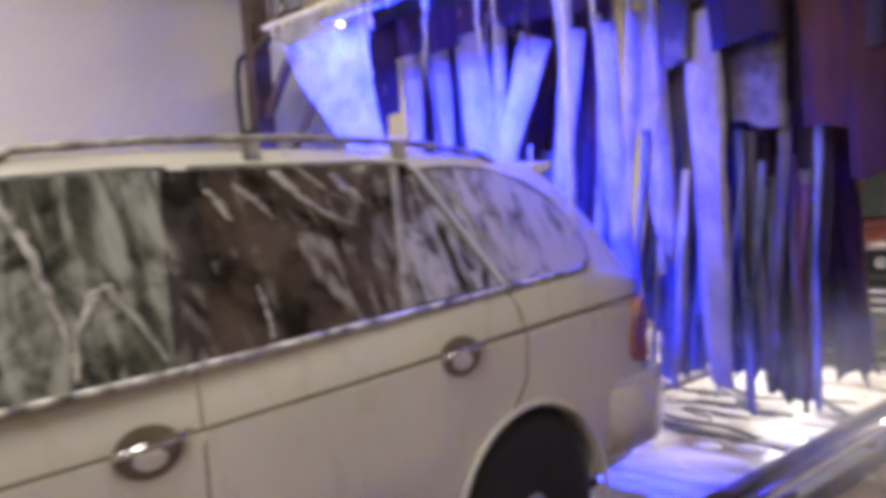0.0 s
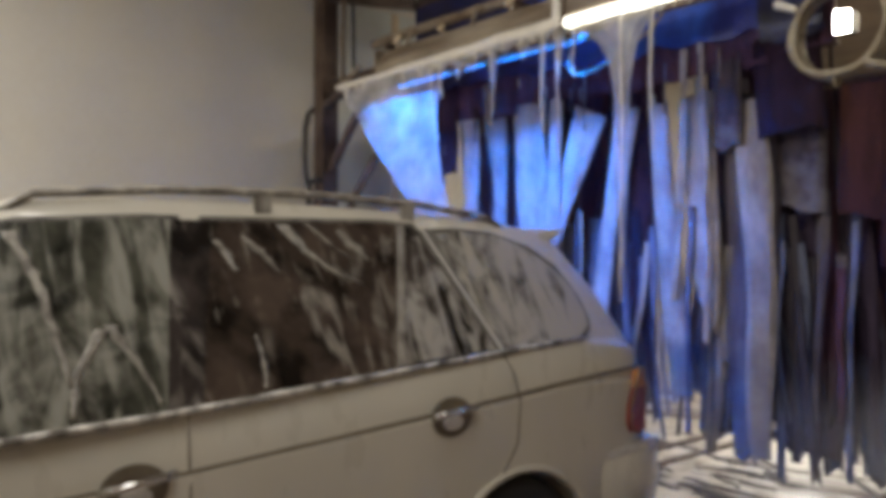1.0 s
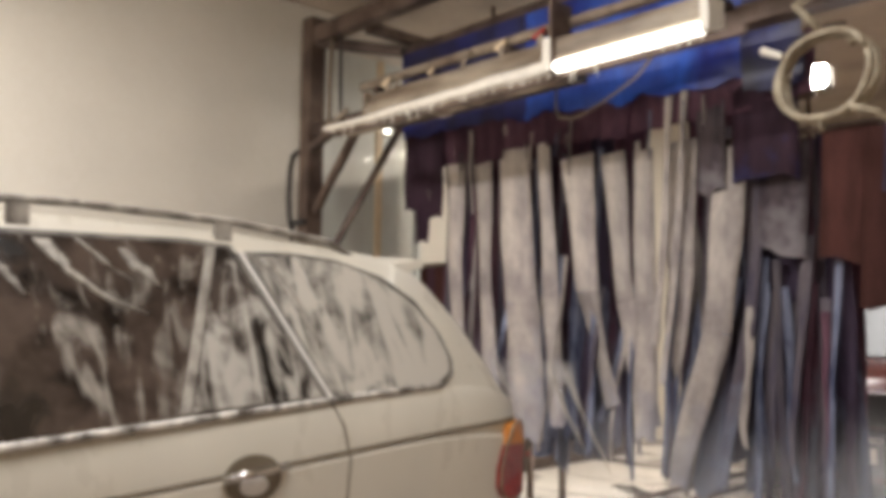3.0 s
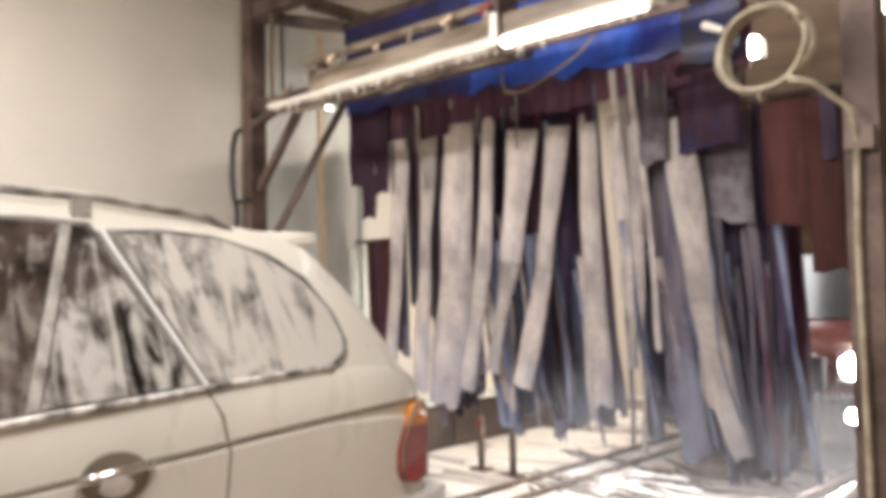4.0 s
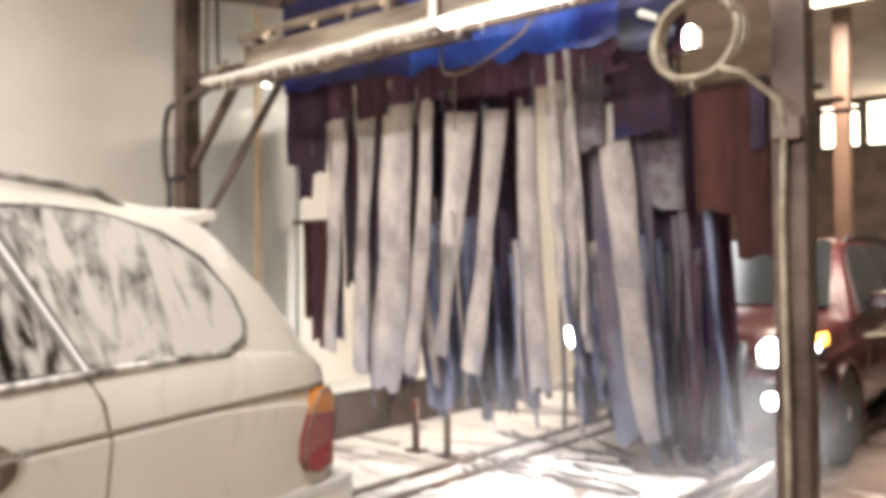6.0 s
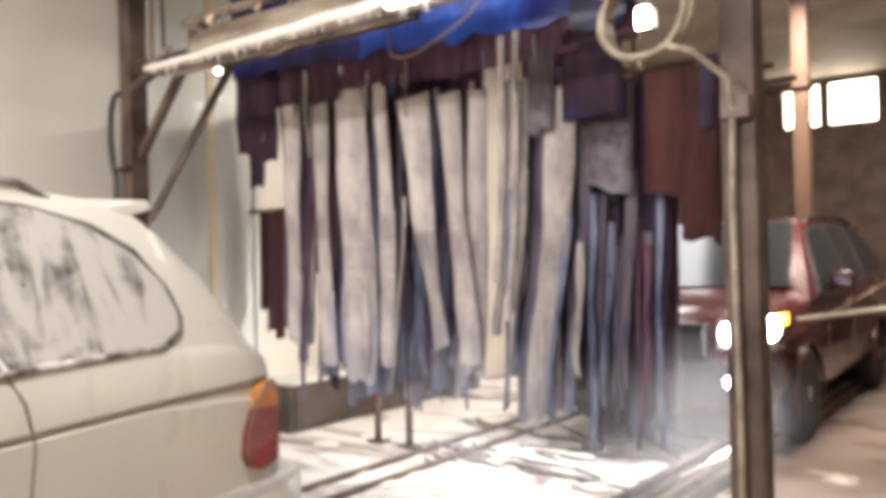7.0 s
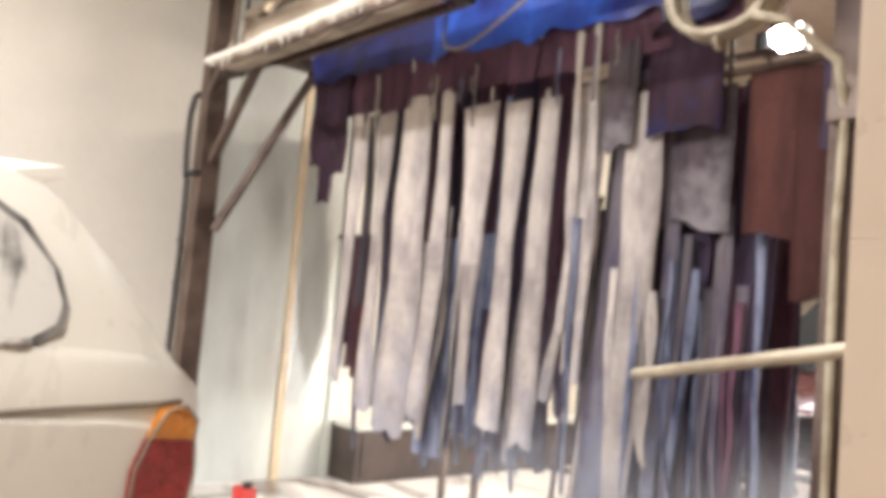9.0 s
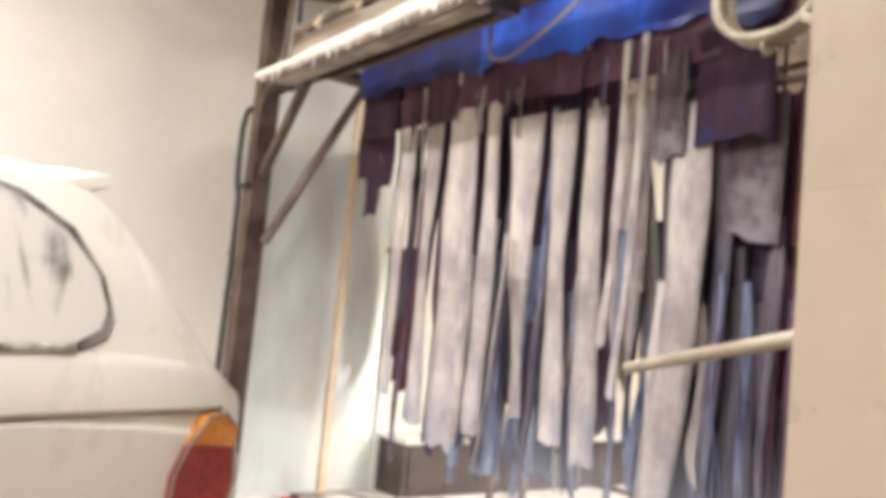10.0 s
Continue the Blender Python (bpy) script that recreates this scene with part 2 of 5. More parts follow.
M_BROKENFOAM = mat("broken_foam_on_rubber", (0.85, 0.81, 0.74), 0.4, 0, 0.06, 17, 90, 0.2, tint=(0.10, 0.085, 0.07))
M_RUN = mat("drying_soap_run", (0.44, 0.41, 0.355), 0.45, 0, 0.12, 26, 110, 0.3, tint=(0.17, 0.15, 0.13))


def foam_floor():
    """Wet concrete under a broken sheet of white soap foam."""
    m = mat("wet_concrete_with_foam", (0.25, 0.195, 0.17), 0.20, 0, 0.16, 2, 40, 0.15)
    nt = m.node_tree
    n, l = nt.nodes, nt.links
    wet = n["Principled BSDF"]
    foam = n.new("ShaderNodeBsdfPrincipled")
    foam.inputs["Base Color"].default_value = (0.88, 0.84, 0.77, 1)
    foam.inputs["Roughness"].default_value = 0.45
    co = n.new("ShaderNodeTexCoord")
    mp = n.new("ShaderNodeMapping")
    mp.inputs["Rotation"].default_value = (0, 0, radians(35))
    mp.inputs["Scale"].default_value = (0.8, 1.7, 1)
    l.new(co.outputs["Object"], mp.inputs["Vector"])
    a = n.new("ShaderNodeTexNoise")
    a.inputs["Scale"].default_value, a.inputs["Detail"].default_value, a.inputs["Distortion"].default_value = 1.1, 6, 0.8
    l.new(mp.outputs[0], a.inputs["Vector"])
    rng = n.new("ShaderNodeMapRange")
    rng.inputs[1].default_value, rng.inputs[2].default_value = 0.36, 0.54
    # the foam lies in the lane and thins out beside it
    sep = n.new("ShaderNodeSeparateXYZ")
    l.new(co.outputs["Object"], sep.inputs[0])
    side = n.new("ShaderNodeMapRange")
    side.inputs[1].default_value, side.inputs[2].default_value = -1.75, -0.9
    side.inputs[3].default_value, side.inputs[4].default_value = 0.0, -0.28
    l.new(sep.outputs["X"], side.inputs[0])
    both = n.new("ShaderNodeMath")
    both.operation = "ADD"
    l.new(a.outputs["Fac"], both.inputs[0])
    l.new(side.outputs[0], both.inputs[1])
    l.new(both.outputs[0], rng.inputs[0])
    bp = n.new("ShaderNodeBump")
    bp.inputs["Strength"].default_value, bp.inputs["Distance"].default_value = 0.5, 0.02
    l.new(a.outputs["Fac"], bp.inputs["Height"])
    l.new(bp.outputs[0], foam.inputs["Normal"])
    ms = n.new("ShaderNodeMixShader")
    l.new(rng.outputs[0], ms.inputs[0])
    l.new(wet.outputs[0], ms.inputs[1])
    l.new(foam.outputs[0], ms.inputs[2])
    l.new(ms.outputs[0], n["Material Output"].inputs["Surface"])
    return m


M_FLOOR = foam_floor()


def veil():
    """A thin sheet of running soap, milky and partly clear."""
    m = bpy.data.materials.new("milky_soap_veil")
    m.use_nodes = True
    n, l = m.node_tree.nodes, m.node_tree.links
    b = n["Principled BSDF"]
    b.inputs["Base Color"].default_value = (0.86, 0.84, 0.82, 1)
    b.inputs["Roughness"].default_value = 0.3
    b.inputs["Subsurface Weight"].default_value = 0.0
    tr = n.new("ShaderNodeBsdfTranslucent")
    tr.inputs["Color"].default_value = (0.85, 0.84, 0.82, 1)
    half = n.new("ShaderNodeMixShader")
    half.inputs[0].default_value = 0.5
    l.new(b.outputs[0], half.inputs[1])
    l.new(tr.outputs[0], half.inputs[2])
    clear = n.new("ShaderNodeBsdfTransparent")
    co = n.new("ShaderNodeTexCoord")
    a = n.new("ShaderNodeTexNoise")
    a.inputs["Scale"].default_value, a.inputs["Detail"].default_value = 5, 6
    l.new(co.outputs["Object"], a.inputs["Vector"])
    rng = n.new("ShaderNodeMapRange")
    rng.inputs[1].default_value, rng.inputs[2].default_value = 0.3, 0.7
    rng.inputs[3].default_value, rng.inputs[4].default_value = 0.25, 0.85
    l.new(a.outputs["Fac"], rng.inputs[0])
    ms = n.new("ShaderNodeMixShader")
    l.new(rng.outputs[0], ms.inputs[0])
    l.new(clear.outputs[0], ms.inputs[1])
    l.new(half.outputs[0], ms.inputs[2])
    l.new(ms.outputs[0], n["Material Output"].inputs["Surface"])
    return m


M_VEIL = veil()


def spray():
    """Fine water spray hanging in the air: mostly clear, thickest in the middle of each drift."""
    m = bpy.data.materials.new("fine_water_spray")
    m.use_nodes = True
    n, l = m.node_tree.nodes, m.node_tree.links
    b = n["Principled BSDF"]
    b.inputs["Base Color"].default_value = (0.84, 0.86, 0.90, 1)
    b.inputs["Roughness"].default_value = 0.9
    tr = n.new("ShaderNodeBsdfTranslucent")
    tr.inputs["Color"].default_value = (0.84, 0.86, 0.90, 1)
    half = n.new("ShaderNodeMixShader")
    half.inputs[0].default_value = 0.5
    l.new(b.outputs[0], half.inputs[1])
    l.new(tr.outputs[0], half.inputs[2])
    co = n.new("ShaderNodeTexCoord")
    mp = n.new("ShaderNodeMapping")
    mp.inputs["Scale"].default_value = (1 / 0.65, 0.2, 1 / 0.55)
    l.new(co.outputs["Object"], mp.inputs["Vector"])
    ball = n.new("ShaderNodeTexGradient")
    ball.gradient_type = "SPHERICAL"
    l.new(mp.outputs[0], ball.inputs["Vector"])
    a = n.new("ShaderNodeTexNoise")
    a.inputs["Scale"].default_value, a.inputs["Detail"].default_value = 4, 5
    l.new(co.outputs["Object"], a.inputs["Vector"])
    soft = n.new("ShaderNodeMapRange")
    soft.interpolation_type = "SMOOTHSTEP"
    soft.inputs[2].default_value, soft.inputs[4].default_value = 0.75, 0.42
    l.new(ball.outputs["Fac"], soft.inputs[0])
    mul = n.new("ShaderNodeMath")
    mul.operation = "MULTIPLY"
    l.new(soft.outputs[0], mul.inputs[0])
    l.new(a.outputs["Fac"], mul.inputs[1])
    clear = n.new("ShaderNodeBsdfTransparent")
    ms = n.new("ShaderNodeMixShader")
    l.new(mul.outputs[0], ms.inputs[0])
    l.new(clear.outputs[0], ms.inputs[1])
    l.new(half.outputs[0], ms.inputs[2])
    l.new(ms.outputs[0], n["Material Output"].inputs["Surface"])
    return m


M_SPRAY = spray()
M_TUBE = glow("lit_fluorescent_tube", (1.0, 0.95, 0.86), 9.0)
M_FLOOD = glow("lit_floodlight", (1.0, 0.95, 0.90), 140.0)
M_HEAD = glow("lit_headlight", (1.0, 0.96, 0.94), 150.0)
M_FOG = glow("lit_fog_light", (1.0, 0.93, 0.84), 90.0)
M_INDICATOR = glow("lit_indicator", (1.0, 0.42, 0.04), 9.0)
M_LITPANE = glow("lit_window_pane", (1.0, 0.84, 0.62), 7.0)
M_ENTRYLAMP = glow("lit_entry_lamp", (1.0, 0.85, 0.62), 14.0)
M_LED = [glow("led_face_blue", (0.005, 0.018, 1.0), 5600.0), glow("led_face_yellow", (1.0, 0.70, 0.27), 950.0),
         glow("led_face_azure", (0.006, 0.18, 1.0), 1500.0), glow("led_face_magenta", (0.72, 0.008, 1.0), 1000.0)]


# ------------------------------------------------------------------ mesh helpers
def part(name, bm, material, parent=None, label="", smooth=False):
    me = bpy.data.meshes.new(name)
    bmesh.ops.recalc_face_normals(bm, faces=bm.faces)
    bm.to_mesh(me)
    bm.free()
    for m in material if isinstance(material, (list, tuple)) else [material]:
        me.materials.append(m)
    if smooth:
        for p in me.polygons:
            p.use_smooth = True
    ob = new(name, me)
    ob.parent = parent
    if label:
        ob["label"] = label
    return ob


def thing(name, label, category, group="", at=(0, 0, 0), kind=""):
    ob = new(name)
    ob.empty_display_size = 0.1
    ob.location = at
    return tagged(ob, label, category, group, kind)


def bx(bm, x0, x1, y0, y1, z0, z1, bevel=0.0):
    r = bmesh.ops.create_cube(bm, size=1, matrix=Matrix.LocRotScale(((x0 + x1) / 2, (y0 + y1) / 2, (z0 + z1) / 2), None, (x1 - x0, y1 - y0, z1 - z0)))
    if bevel:
        edges = list({e for v in r["verts"] for e in v.link_edges})
        bmesh.ops.bevel(bm, geom=edges, offset=bevel, segments=2, affect="EDGES", profile=0.7)
    return bm


def cyl(bm, a, b, r, seg=14, r2=None):
    a, b = Vector(a), Vector(b)
    d = b - a
    m = Matrix.Translation((a + b) / 2) @ d.to_track_quat("Z", "Y").to_matrix().to_4x4()
    bmesh.ops.create_cone(bm, cap_ends=True, segments=seg, radius1=r, radius2=r if r2 is None else r2, depth=d.length, matrix=m)
    return bm


def beam(bm, a, b, w, h, bevel=0.004):
    """A straight bar of rectangular section from a to b."""
    a, b = Vector(a), Vector(b)
    d = b - a
    m = Matrix.Translation((a + b) / 2) @ d.to_track_quat("Z", "Y").to_matrix().to_4x4() @ Matrix.Diagonal((w, h, d.length, 1))
    r = bmesh.ops.create_cube(bm, size=1, matrix=m)
    if bevel:
        edges = list({e for v in r["verts"] for e in v.link_edges})
        bmesh.ops.bevel(bm, geom=edges, offset=bevel, segments=1, affect="EDGES")
    return bm


def pipe(bm, pts, r, seg=10):
    """A round hose swept along points."""
    pts = [Vector(p) for p in pts]
    rings = []
    side = None
    for i, p in enumerate(pts):
        d = (pts[min(i + 1, len(pts) - 1)] - pts[max(i - 1, 0)]).normalized()
        if side is None:
            side = d.orthogonal().normalized()
        side = (side - d * side.dot(d)).normalized()
        up = d.cross(side)
        rings.append([bm.verts.new(p + r * (math.cos(2 * math.pi * k / seg) * side + math.sin(2 * math.pi * k / seg) * up)) for k in range(seg)])
    for a, b in zip(rings, rings[1:]):
        for k in range(seg):
            bm.faces.new((a[k], a[(k + 1) % seg], b[(k + 1) % seg], b[k]))
    bm.faces.new(rings[0])
    bm.faces.new(rings[-1])
    return bm


def slab(bm, outline, thick, out=None):
    """A flat plate: an outline of points in space, thickened along its normal by thick."""
    pts = [Vector(p) for p in outline]
    nrm = Vector((0, 0, 0))
    for i, p in enumerate(pts):
        nrm += p.cross(pts[(i + 1) % len(pts)])
    nrm.normalize()
    if out is not None and nrm.dot(Vector(out)) < 0:
        nrm = -nrm
    top = [bm.verts.new(p) for p in pts]
    low = [bm.verts.new(p - nrm * thick) for p in pts]
    bm.faces.new(top)
    bm.faces.new(low[::-1])
    for i in range(len(pts)):
        j = (i + 1) % len(pts)
        bm.faces.new((top[i], low[i], low[j], top[j]))
    return bm


def loft(bm, rings, close=True, cap=True):
    vs = [[bm.verts.new(p) for p in ring] for ring in rings]
    for a, b in zip(vs, vs[1:]):
        for k in range(len(a) if close else len(a) - 1):
            j = (k + 1) % len(a)
            bm.faces.new((a[k], a[j], b[j], b[k]))
    if cap:
        bm.faces.new(vs[0][::-1])
        bm.faces.new(vs[-1])
    return bm


def lathe(bm, profile, seg, axis_x=True):
    """Turned about the x axis: profile of (x, radius)."""
    rings = [[(x, r * math.cos(2 * math.pi * k / seg), r * math.sin(2 * math.pi * k / seg)) for k in range(seg)] for x, r in profile]
    return loft(bm, rings)


def lerp(table, s):
    return float(np.interp(s, [a for a, _ in table], [b for _, b in table]))


# ------------------------------------------------------------------ structure
def structure(name, bm, material, label, category, smooth=False):
    return tagged(part(name, bm, material, None, "", smooth), label, category, "", "structure")


floor = structure("floor", bx(bmesh.new(), -5.2, 6, -6, 13, -0.2, 0), M_FLOOR, "wet concrete floor covered with white soap foam", "floor")
wall_far = structure("wall_far", bx(bmesh.new(), -5.2, -4.98, -6, 13, 0, 3.9), M_WALL, "smooth warm white wall of the wash bay", "wall")
structure("wall_entry", bx(bmesh.new(), -4.98, 6, 12.8, 13, 0, 3.9), M_BROWN, "dark brown wall at the end of the wash tunnel", "wall")
structure("wall_exit", bx(bmesh.new(), -4.98, 6, -6, -5.8, 0, 3.9), M_WALL, "plain warm white wall behind the washed car", "wall")
structure("wall_side", bx(bmesh.new(), 3.2, 3.4, -5.8, 12.8, 0, 3.9), M_WALL, "plain side wall of the wash hall", "wall")
structure("ceiling", bx(bmesh.new(), -5.2, 6, -6, 13, 3.9, 4.05), M_CEIL, "stained beige ceiling of the wash hall", "ceiling")
wall_near = structure("wall_near", bx(bmesh.new(), 0.44, 3.2, 1.012, 1.26, 0, 3.9), M_GROUT, "short wall clad with glossy peach tiles", "wall")

# pale wet panels on the far wall beside the gantry, with a cream trim
bm = bx(bmesh.new(), -4.978, -4.966, 3.28, 3.93, 0.0, 3.6, 0.003)
part("wall_panel", bm, M_PANEL, wall_far)
bm = bx(bmesh.new(), -4.978, -4.966, 4.0, 4.38, 0.0, 3.6, 0.003)
part("wall_panel", bm, M_PANEL, wall_far)
part("trim_strip", bx(bmesh.new(), -4.978, -4.945, 3.934, 3.996, 0.0, 3.6, 0.006), M_TRIM, wall_far, "cream painted trim strip")
part("corner_trim", bx(bmesh.new(), -4.978, -4.93, 4.384, 4.43, 0.0, 3.6, 0.006), M_PANEL, wall_far)

bench = thing("low_cabinet", "low dark brown cabinet standing along the white wall", "cabinet")
part("body", bx(bmesh.new(), -4.975, -4.62, 4.44, 7.2, 0.0, 0.40, 0.01), M_CABINET, bench)
part("top", bx(bmesh.new(), -4.977, -4.58, 4.435, 7.24, 0.402, 0.44, 0.008), M_PANEL, bench, "pale green worktop")
for k in range(4):
    y = 4.5 + k * 0.68
    part("door", bx(bmesh.new(), -4.618, -4.605, y, y + 0.64, 0.05, 0.37, 0.004), M_CABINET, bench)

# lit windows and the lamp by the tunnel's entry
for k, (x0, x1) in enumerate(((-2.84, -2.28), (-2.22, -1.52))):
    w = tagged(new("window_%d" % (k + 1)), "lit window with a dark frame in the brown wall", "window", "windows by the entry", "structure")
    w.location = (0, 12.72, 0)
    part("pane", bx(bmesh.new(), x0 + 0.04, x1 - 0.04, 0.02, 0.04, 3.22, 3.80), M_LITPANE, w)
    for a, b, c, d in ((x0, x0 + 0.04, 3.18, 3.84), (x1 - 0.04, x1, 3.18, 3.84), (x0 + 0.04, x1 - 0.04, 3.18, 3.22), (x0 + 0.04, x1 - 0.04, 3.80, 3.84)):
        part("frame", bx(bmesh.new(), a, b, 0.0, 0.08, c, d, 0.004), M_STEEL, w)
lamp = thing("ceiling_lamp", "long lit lamp with a warm diffuser under the ceiling", "lamp")
part("housing", bx(bmesh.new(), -1.58, -0.25, 7.10, 7.40, 3.80, 3.9, 0.01), M_STEEL_PALE, lamp)
part("diffuser", bx(bmesh.new(), -1.55, -0.28, 7.13, 7.37, 3.76, 3.80, 0.01), M_ENTRYLAMP, lamp)
col = thing("orange_column", "upright orange-brown painted steel column", "column")
part("shaft", bx(bmesh.new(), -1.50, -1.36, 8.0, 8.14, 0.02, 3.9, 0.01), M_COLUMN, col)
part("base_plate", bx(bmesh.new(), -1.56, -1.30, 7.94, 8.20, 0.0, 0.02, 0.004), M_STEEL, col)

# conveyor tracks in the lane and guide rails beside it
for x in (-3.28, -2.98):
    track = thing("conveyor_track", "low wet steel conveyor track sunk in foam on the floor", "track", "conveyor tracks")
    part("rail", bx(bmesh.new(), x - 0.03, x + 0.03, -5, 9.5, 0.0, 0.028, 0.006), M_STEEL, track)
guide = thing("guide_rail", "rust-brown wheel guide rail with a bright worn top tube", "rail")
part("kerb", bx(bmesh.new(), -1.42, -1.12, 2.3, 9.5, 0.0, 0.10, 0.02), M_STEEL, guide)
part("top_tube", cyl(bmesh.new(), (-1.17, 2.3, 0.16), (-1.17, 9.5, 0.16), 0.035), M_CHROME, guide, "worn bright steel tube", True)
part("second_tube", cyl(bmesh.new(), (-1.36, 2.3, 0.135), (-1.36, 9.5, 0.135), 0.03), M_STEEL, guide, "", True)
for k in range(8):
    part("bracket", bx(bmesh.new(), -1.19, -1.15, 2.5 + k * 0.95, 2.58 + k * 0.95, 0.10, 0.15, 0.004), M_STEEL, guide)


# ------------------------------------------------------------------ cars
LEN = 4.67
WIDE = [(0.04, 0.78), (0.10, 0.855), (0.2, 0.895), (0.35, 0.918), (0.9, 0.935), (3.0, 0.935), (3.9, 0.92), (4.25, 0.88), (4.5, 0.79), (4.62, 0.62)]
SHOULDER = [(0.04, 1.09), (0.2, 1.17), (0.5, 1.205), (1.0, 1.175), (2.5, 1.10), (3.3, 1.075), (3.6, 1.05), (4.2, 0.98), (4.5, 0.90), (4.62, 0.80)]
ROOF = [(0.10, 1.09), (0.15, 1.19), (0.2, 1.275), (0.31, 1.43), (0.42, 1.565), (0.50, 1.637), (0.62, 1.67), (0.85, 1.70), (1.2, 1.725), (1.7, 1.735), (2.3, 1.725), (2.65, 1.70), (2.85, 1.645), (3.1, 1.48), (3.35, 1.28), (3.6, 1.06)]


def lean_x(z):
    return 0.885 - 0.49 * (z - 1.17)


def glass_plate(bm, outline, side, off, thick):
    pts = [(side * (lean_x(z) + off), -s, z) for s, z in outline]
    return slab(bm, pts, thick, (side, 0, 0))


def wheel(parent, x, s, side):
    bm = lathe(bmesh.new(), [(-0.12, 0.24), (-0.125, 0.30), (-0.11, 0.345), (-0.08, 0.36), (0.08, 0.36), (0.11, 0.345), (0.125, 0.30), (0.12, 0.24)], 36)
    w = part("wheel", bmesh.new(), M_TYRE, parent)
    w.location = (x, -s, 0.36)
    part("tyre", bm, M_TYRE, w, "", True)
    part("rim", lathe(bmesh.new(), [(-0.10, 0.242), (-0.02 * side, 0.20), (0.0, 0.20), (0.10, 0.242)], 28), M_ALLOY, w, "", True)
    for k in range(5):
        a = 2 * math.pi * k / 5
        bm = beam(bmesh.new(), (side * 0.10, 0.05 * math.cos(a), 0.05 * math.sin(a)), (side * 0.10, 0.235 * math.cos(a), 0.235 * math.sin(a)), 0.03, 0.055, 0.006)
        part("spoke", bm, M_ALLOY, w)
    part("hub", cyl(bmesh.new(), (side * 0.08, 0, 0), (side * 0.125, 0, 0), 0.055), M_ALLOY, w)
    return w


def car(name, label, paint, soaped, front):
    c = thing(name, label, "car")
    # lower body
    rings = []
    for s in (0.04, 0.10, 0.2, 0.35, 0.6, 0.9, 1.25, 1.7, 2.2, 2.7, 3.2, 3.6, 3.9, 4.25, 4.5, 4.62):
        w, zt = lerp(WIDE, s), lerp(SHOULDER, s)
        zc = zt - 0.16
        lift = 0.06 if s > 3.4 else 0.0
        half = [(0.5 * w, 0.30), (w - 0.09, 0.33), (w - 0.025, 0.45), (w, 0.72), (w + 0.002, zc - 0.012), (w - 0.012, zc), (w - 0.014, zc + 0.02), (w - 0.03, zt - 0.03), (w - 0.055, zt), (w - 0.16, zt + 0.02 + lift * 0.6), (0.4 * w, zt + 0.03 + lift)]
        rings.append([(x, -s, z) for x, z in half] + [(-x, -s, z) for x, z in half[::-1]])
    body = part("body", loft(bmesh.new(), rings), paint, c, "", True)
    cut = bmesh.new()
    for s in (0.95, 3.77):
        cyl(cut, (-1.2, -s, 0.34), (1.2, -s, 0.34), 0.405, 40)
    cutter = part("arch_cutter", cut, M_SEAL)
    mod = body.modifiers.new("arches", "BOOLEAN")
    mod.object, mod.operation, mod.solver = cutter, "DIFFERENCE", "EXACT"
    dg = bpy.context.evaluated_depsgraph_get()
    cutme = bpy.data.meshes.new_from_object(body.evaluated_get(dg))
    body.modifiers.clear()
    body.data = cutme
    bpy.data.objects.remove(cutter)
    for p in body.data.polygons:
        p.use_smooth = True
    mod = body.modifiers.new("edges", "EDGE_SPLIT")
    mod.split_angle = radians(32)
    for s in (0.95, 3.77):
        part("wheel_housing", cyl(bmesh.new(), (-0.66, -s, 0.345), (0.66, -s, 0.345), 0.40, 32), M_SEAL, c)
        for side in (-1, 1):
            wheel(c, side * 0.80, s, side)
            arc = [(side * (lerp(WIDE, s) + 0.004), -(s + 0.41 * math.cos(a)), 0.34 + 0.41 * math.sin(a)) for a in np.linspace(-0.25, math.pi + 0.25, 26)]
            part("wheel_arch", pipe(bmesh.new(), arc, 0.014, 6), paint, c, "", True)
    # cabin
    rings = []
    for s, zr in ROOF:
        zb = lerp(SHOULDER, s) - 0.01
        ze = max(zb + 0.004, zr - 0.055)
        zz = [zb + (ze - zb) * k / 3 for k in range(4)]
        shrink = lerp([(0.10, 0.90), (0.3, 0.97), (0.6, 1.0), (2.6, 1.0), (3.5, 0.97)], s)
        half = [(lean_x(z) * shrink, z) for z in zz]
        we = half[-1][0]
        half += [(we - 0.03, ze + 0.035 * (zr - ze) / 0.055), (we * 0.75, zr - 0.012), (we * 0.3, zr)]
        rings.append([(x, -s, z) for x, z in half] + [(-x, -s, z) for x, z in half[::-1]])
    cabin = part("cabin", loft(bmesh.new(), rings), paint, c, "", True)
    mod = cabin.modifiers.new("edges", "EDGE_SPLIT")
    mod.split_angle = radians(35)
    quarter = [(1.17, 1.625), (1.0, 1.632), (0.82, 1.618), (0.67, 1.565), (0.55, 1.485), (0.475, 1.385), (0.455, 1.30), (0.47, 1.25), (0.53, 1.215), (0.79, 1.198), (0.985, 1.190)]
    rear = [(2.06, 1.645), (1.4, 1.655), (1.25, 1.645), (1.035, 1.192), (1.53, 1.165), (2.20, 1.125)]
    frontw = [(3.22, 1.22), (3.02, 1.42), (2.80, 1.575), (2.62, 1.625), (2.3, 1.645), (2.16, 1.645), (2.27, 1.12), (3.2, 1.085), (3.3, 1.11)]
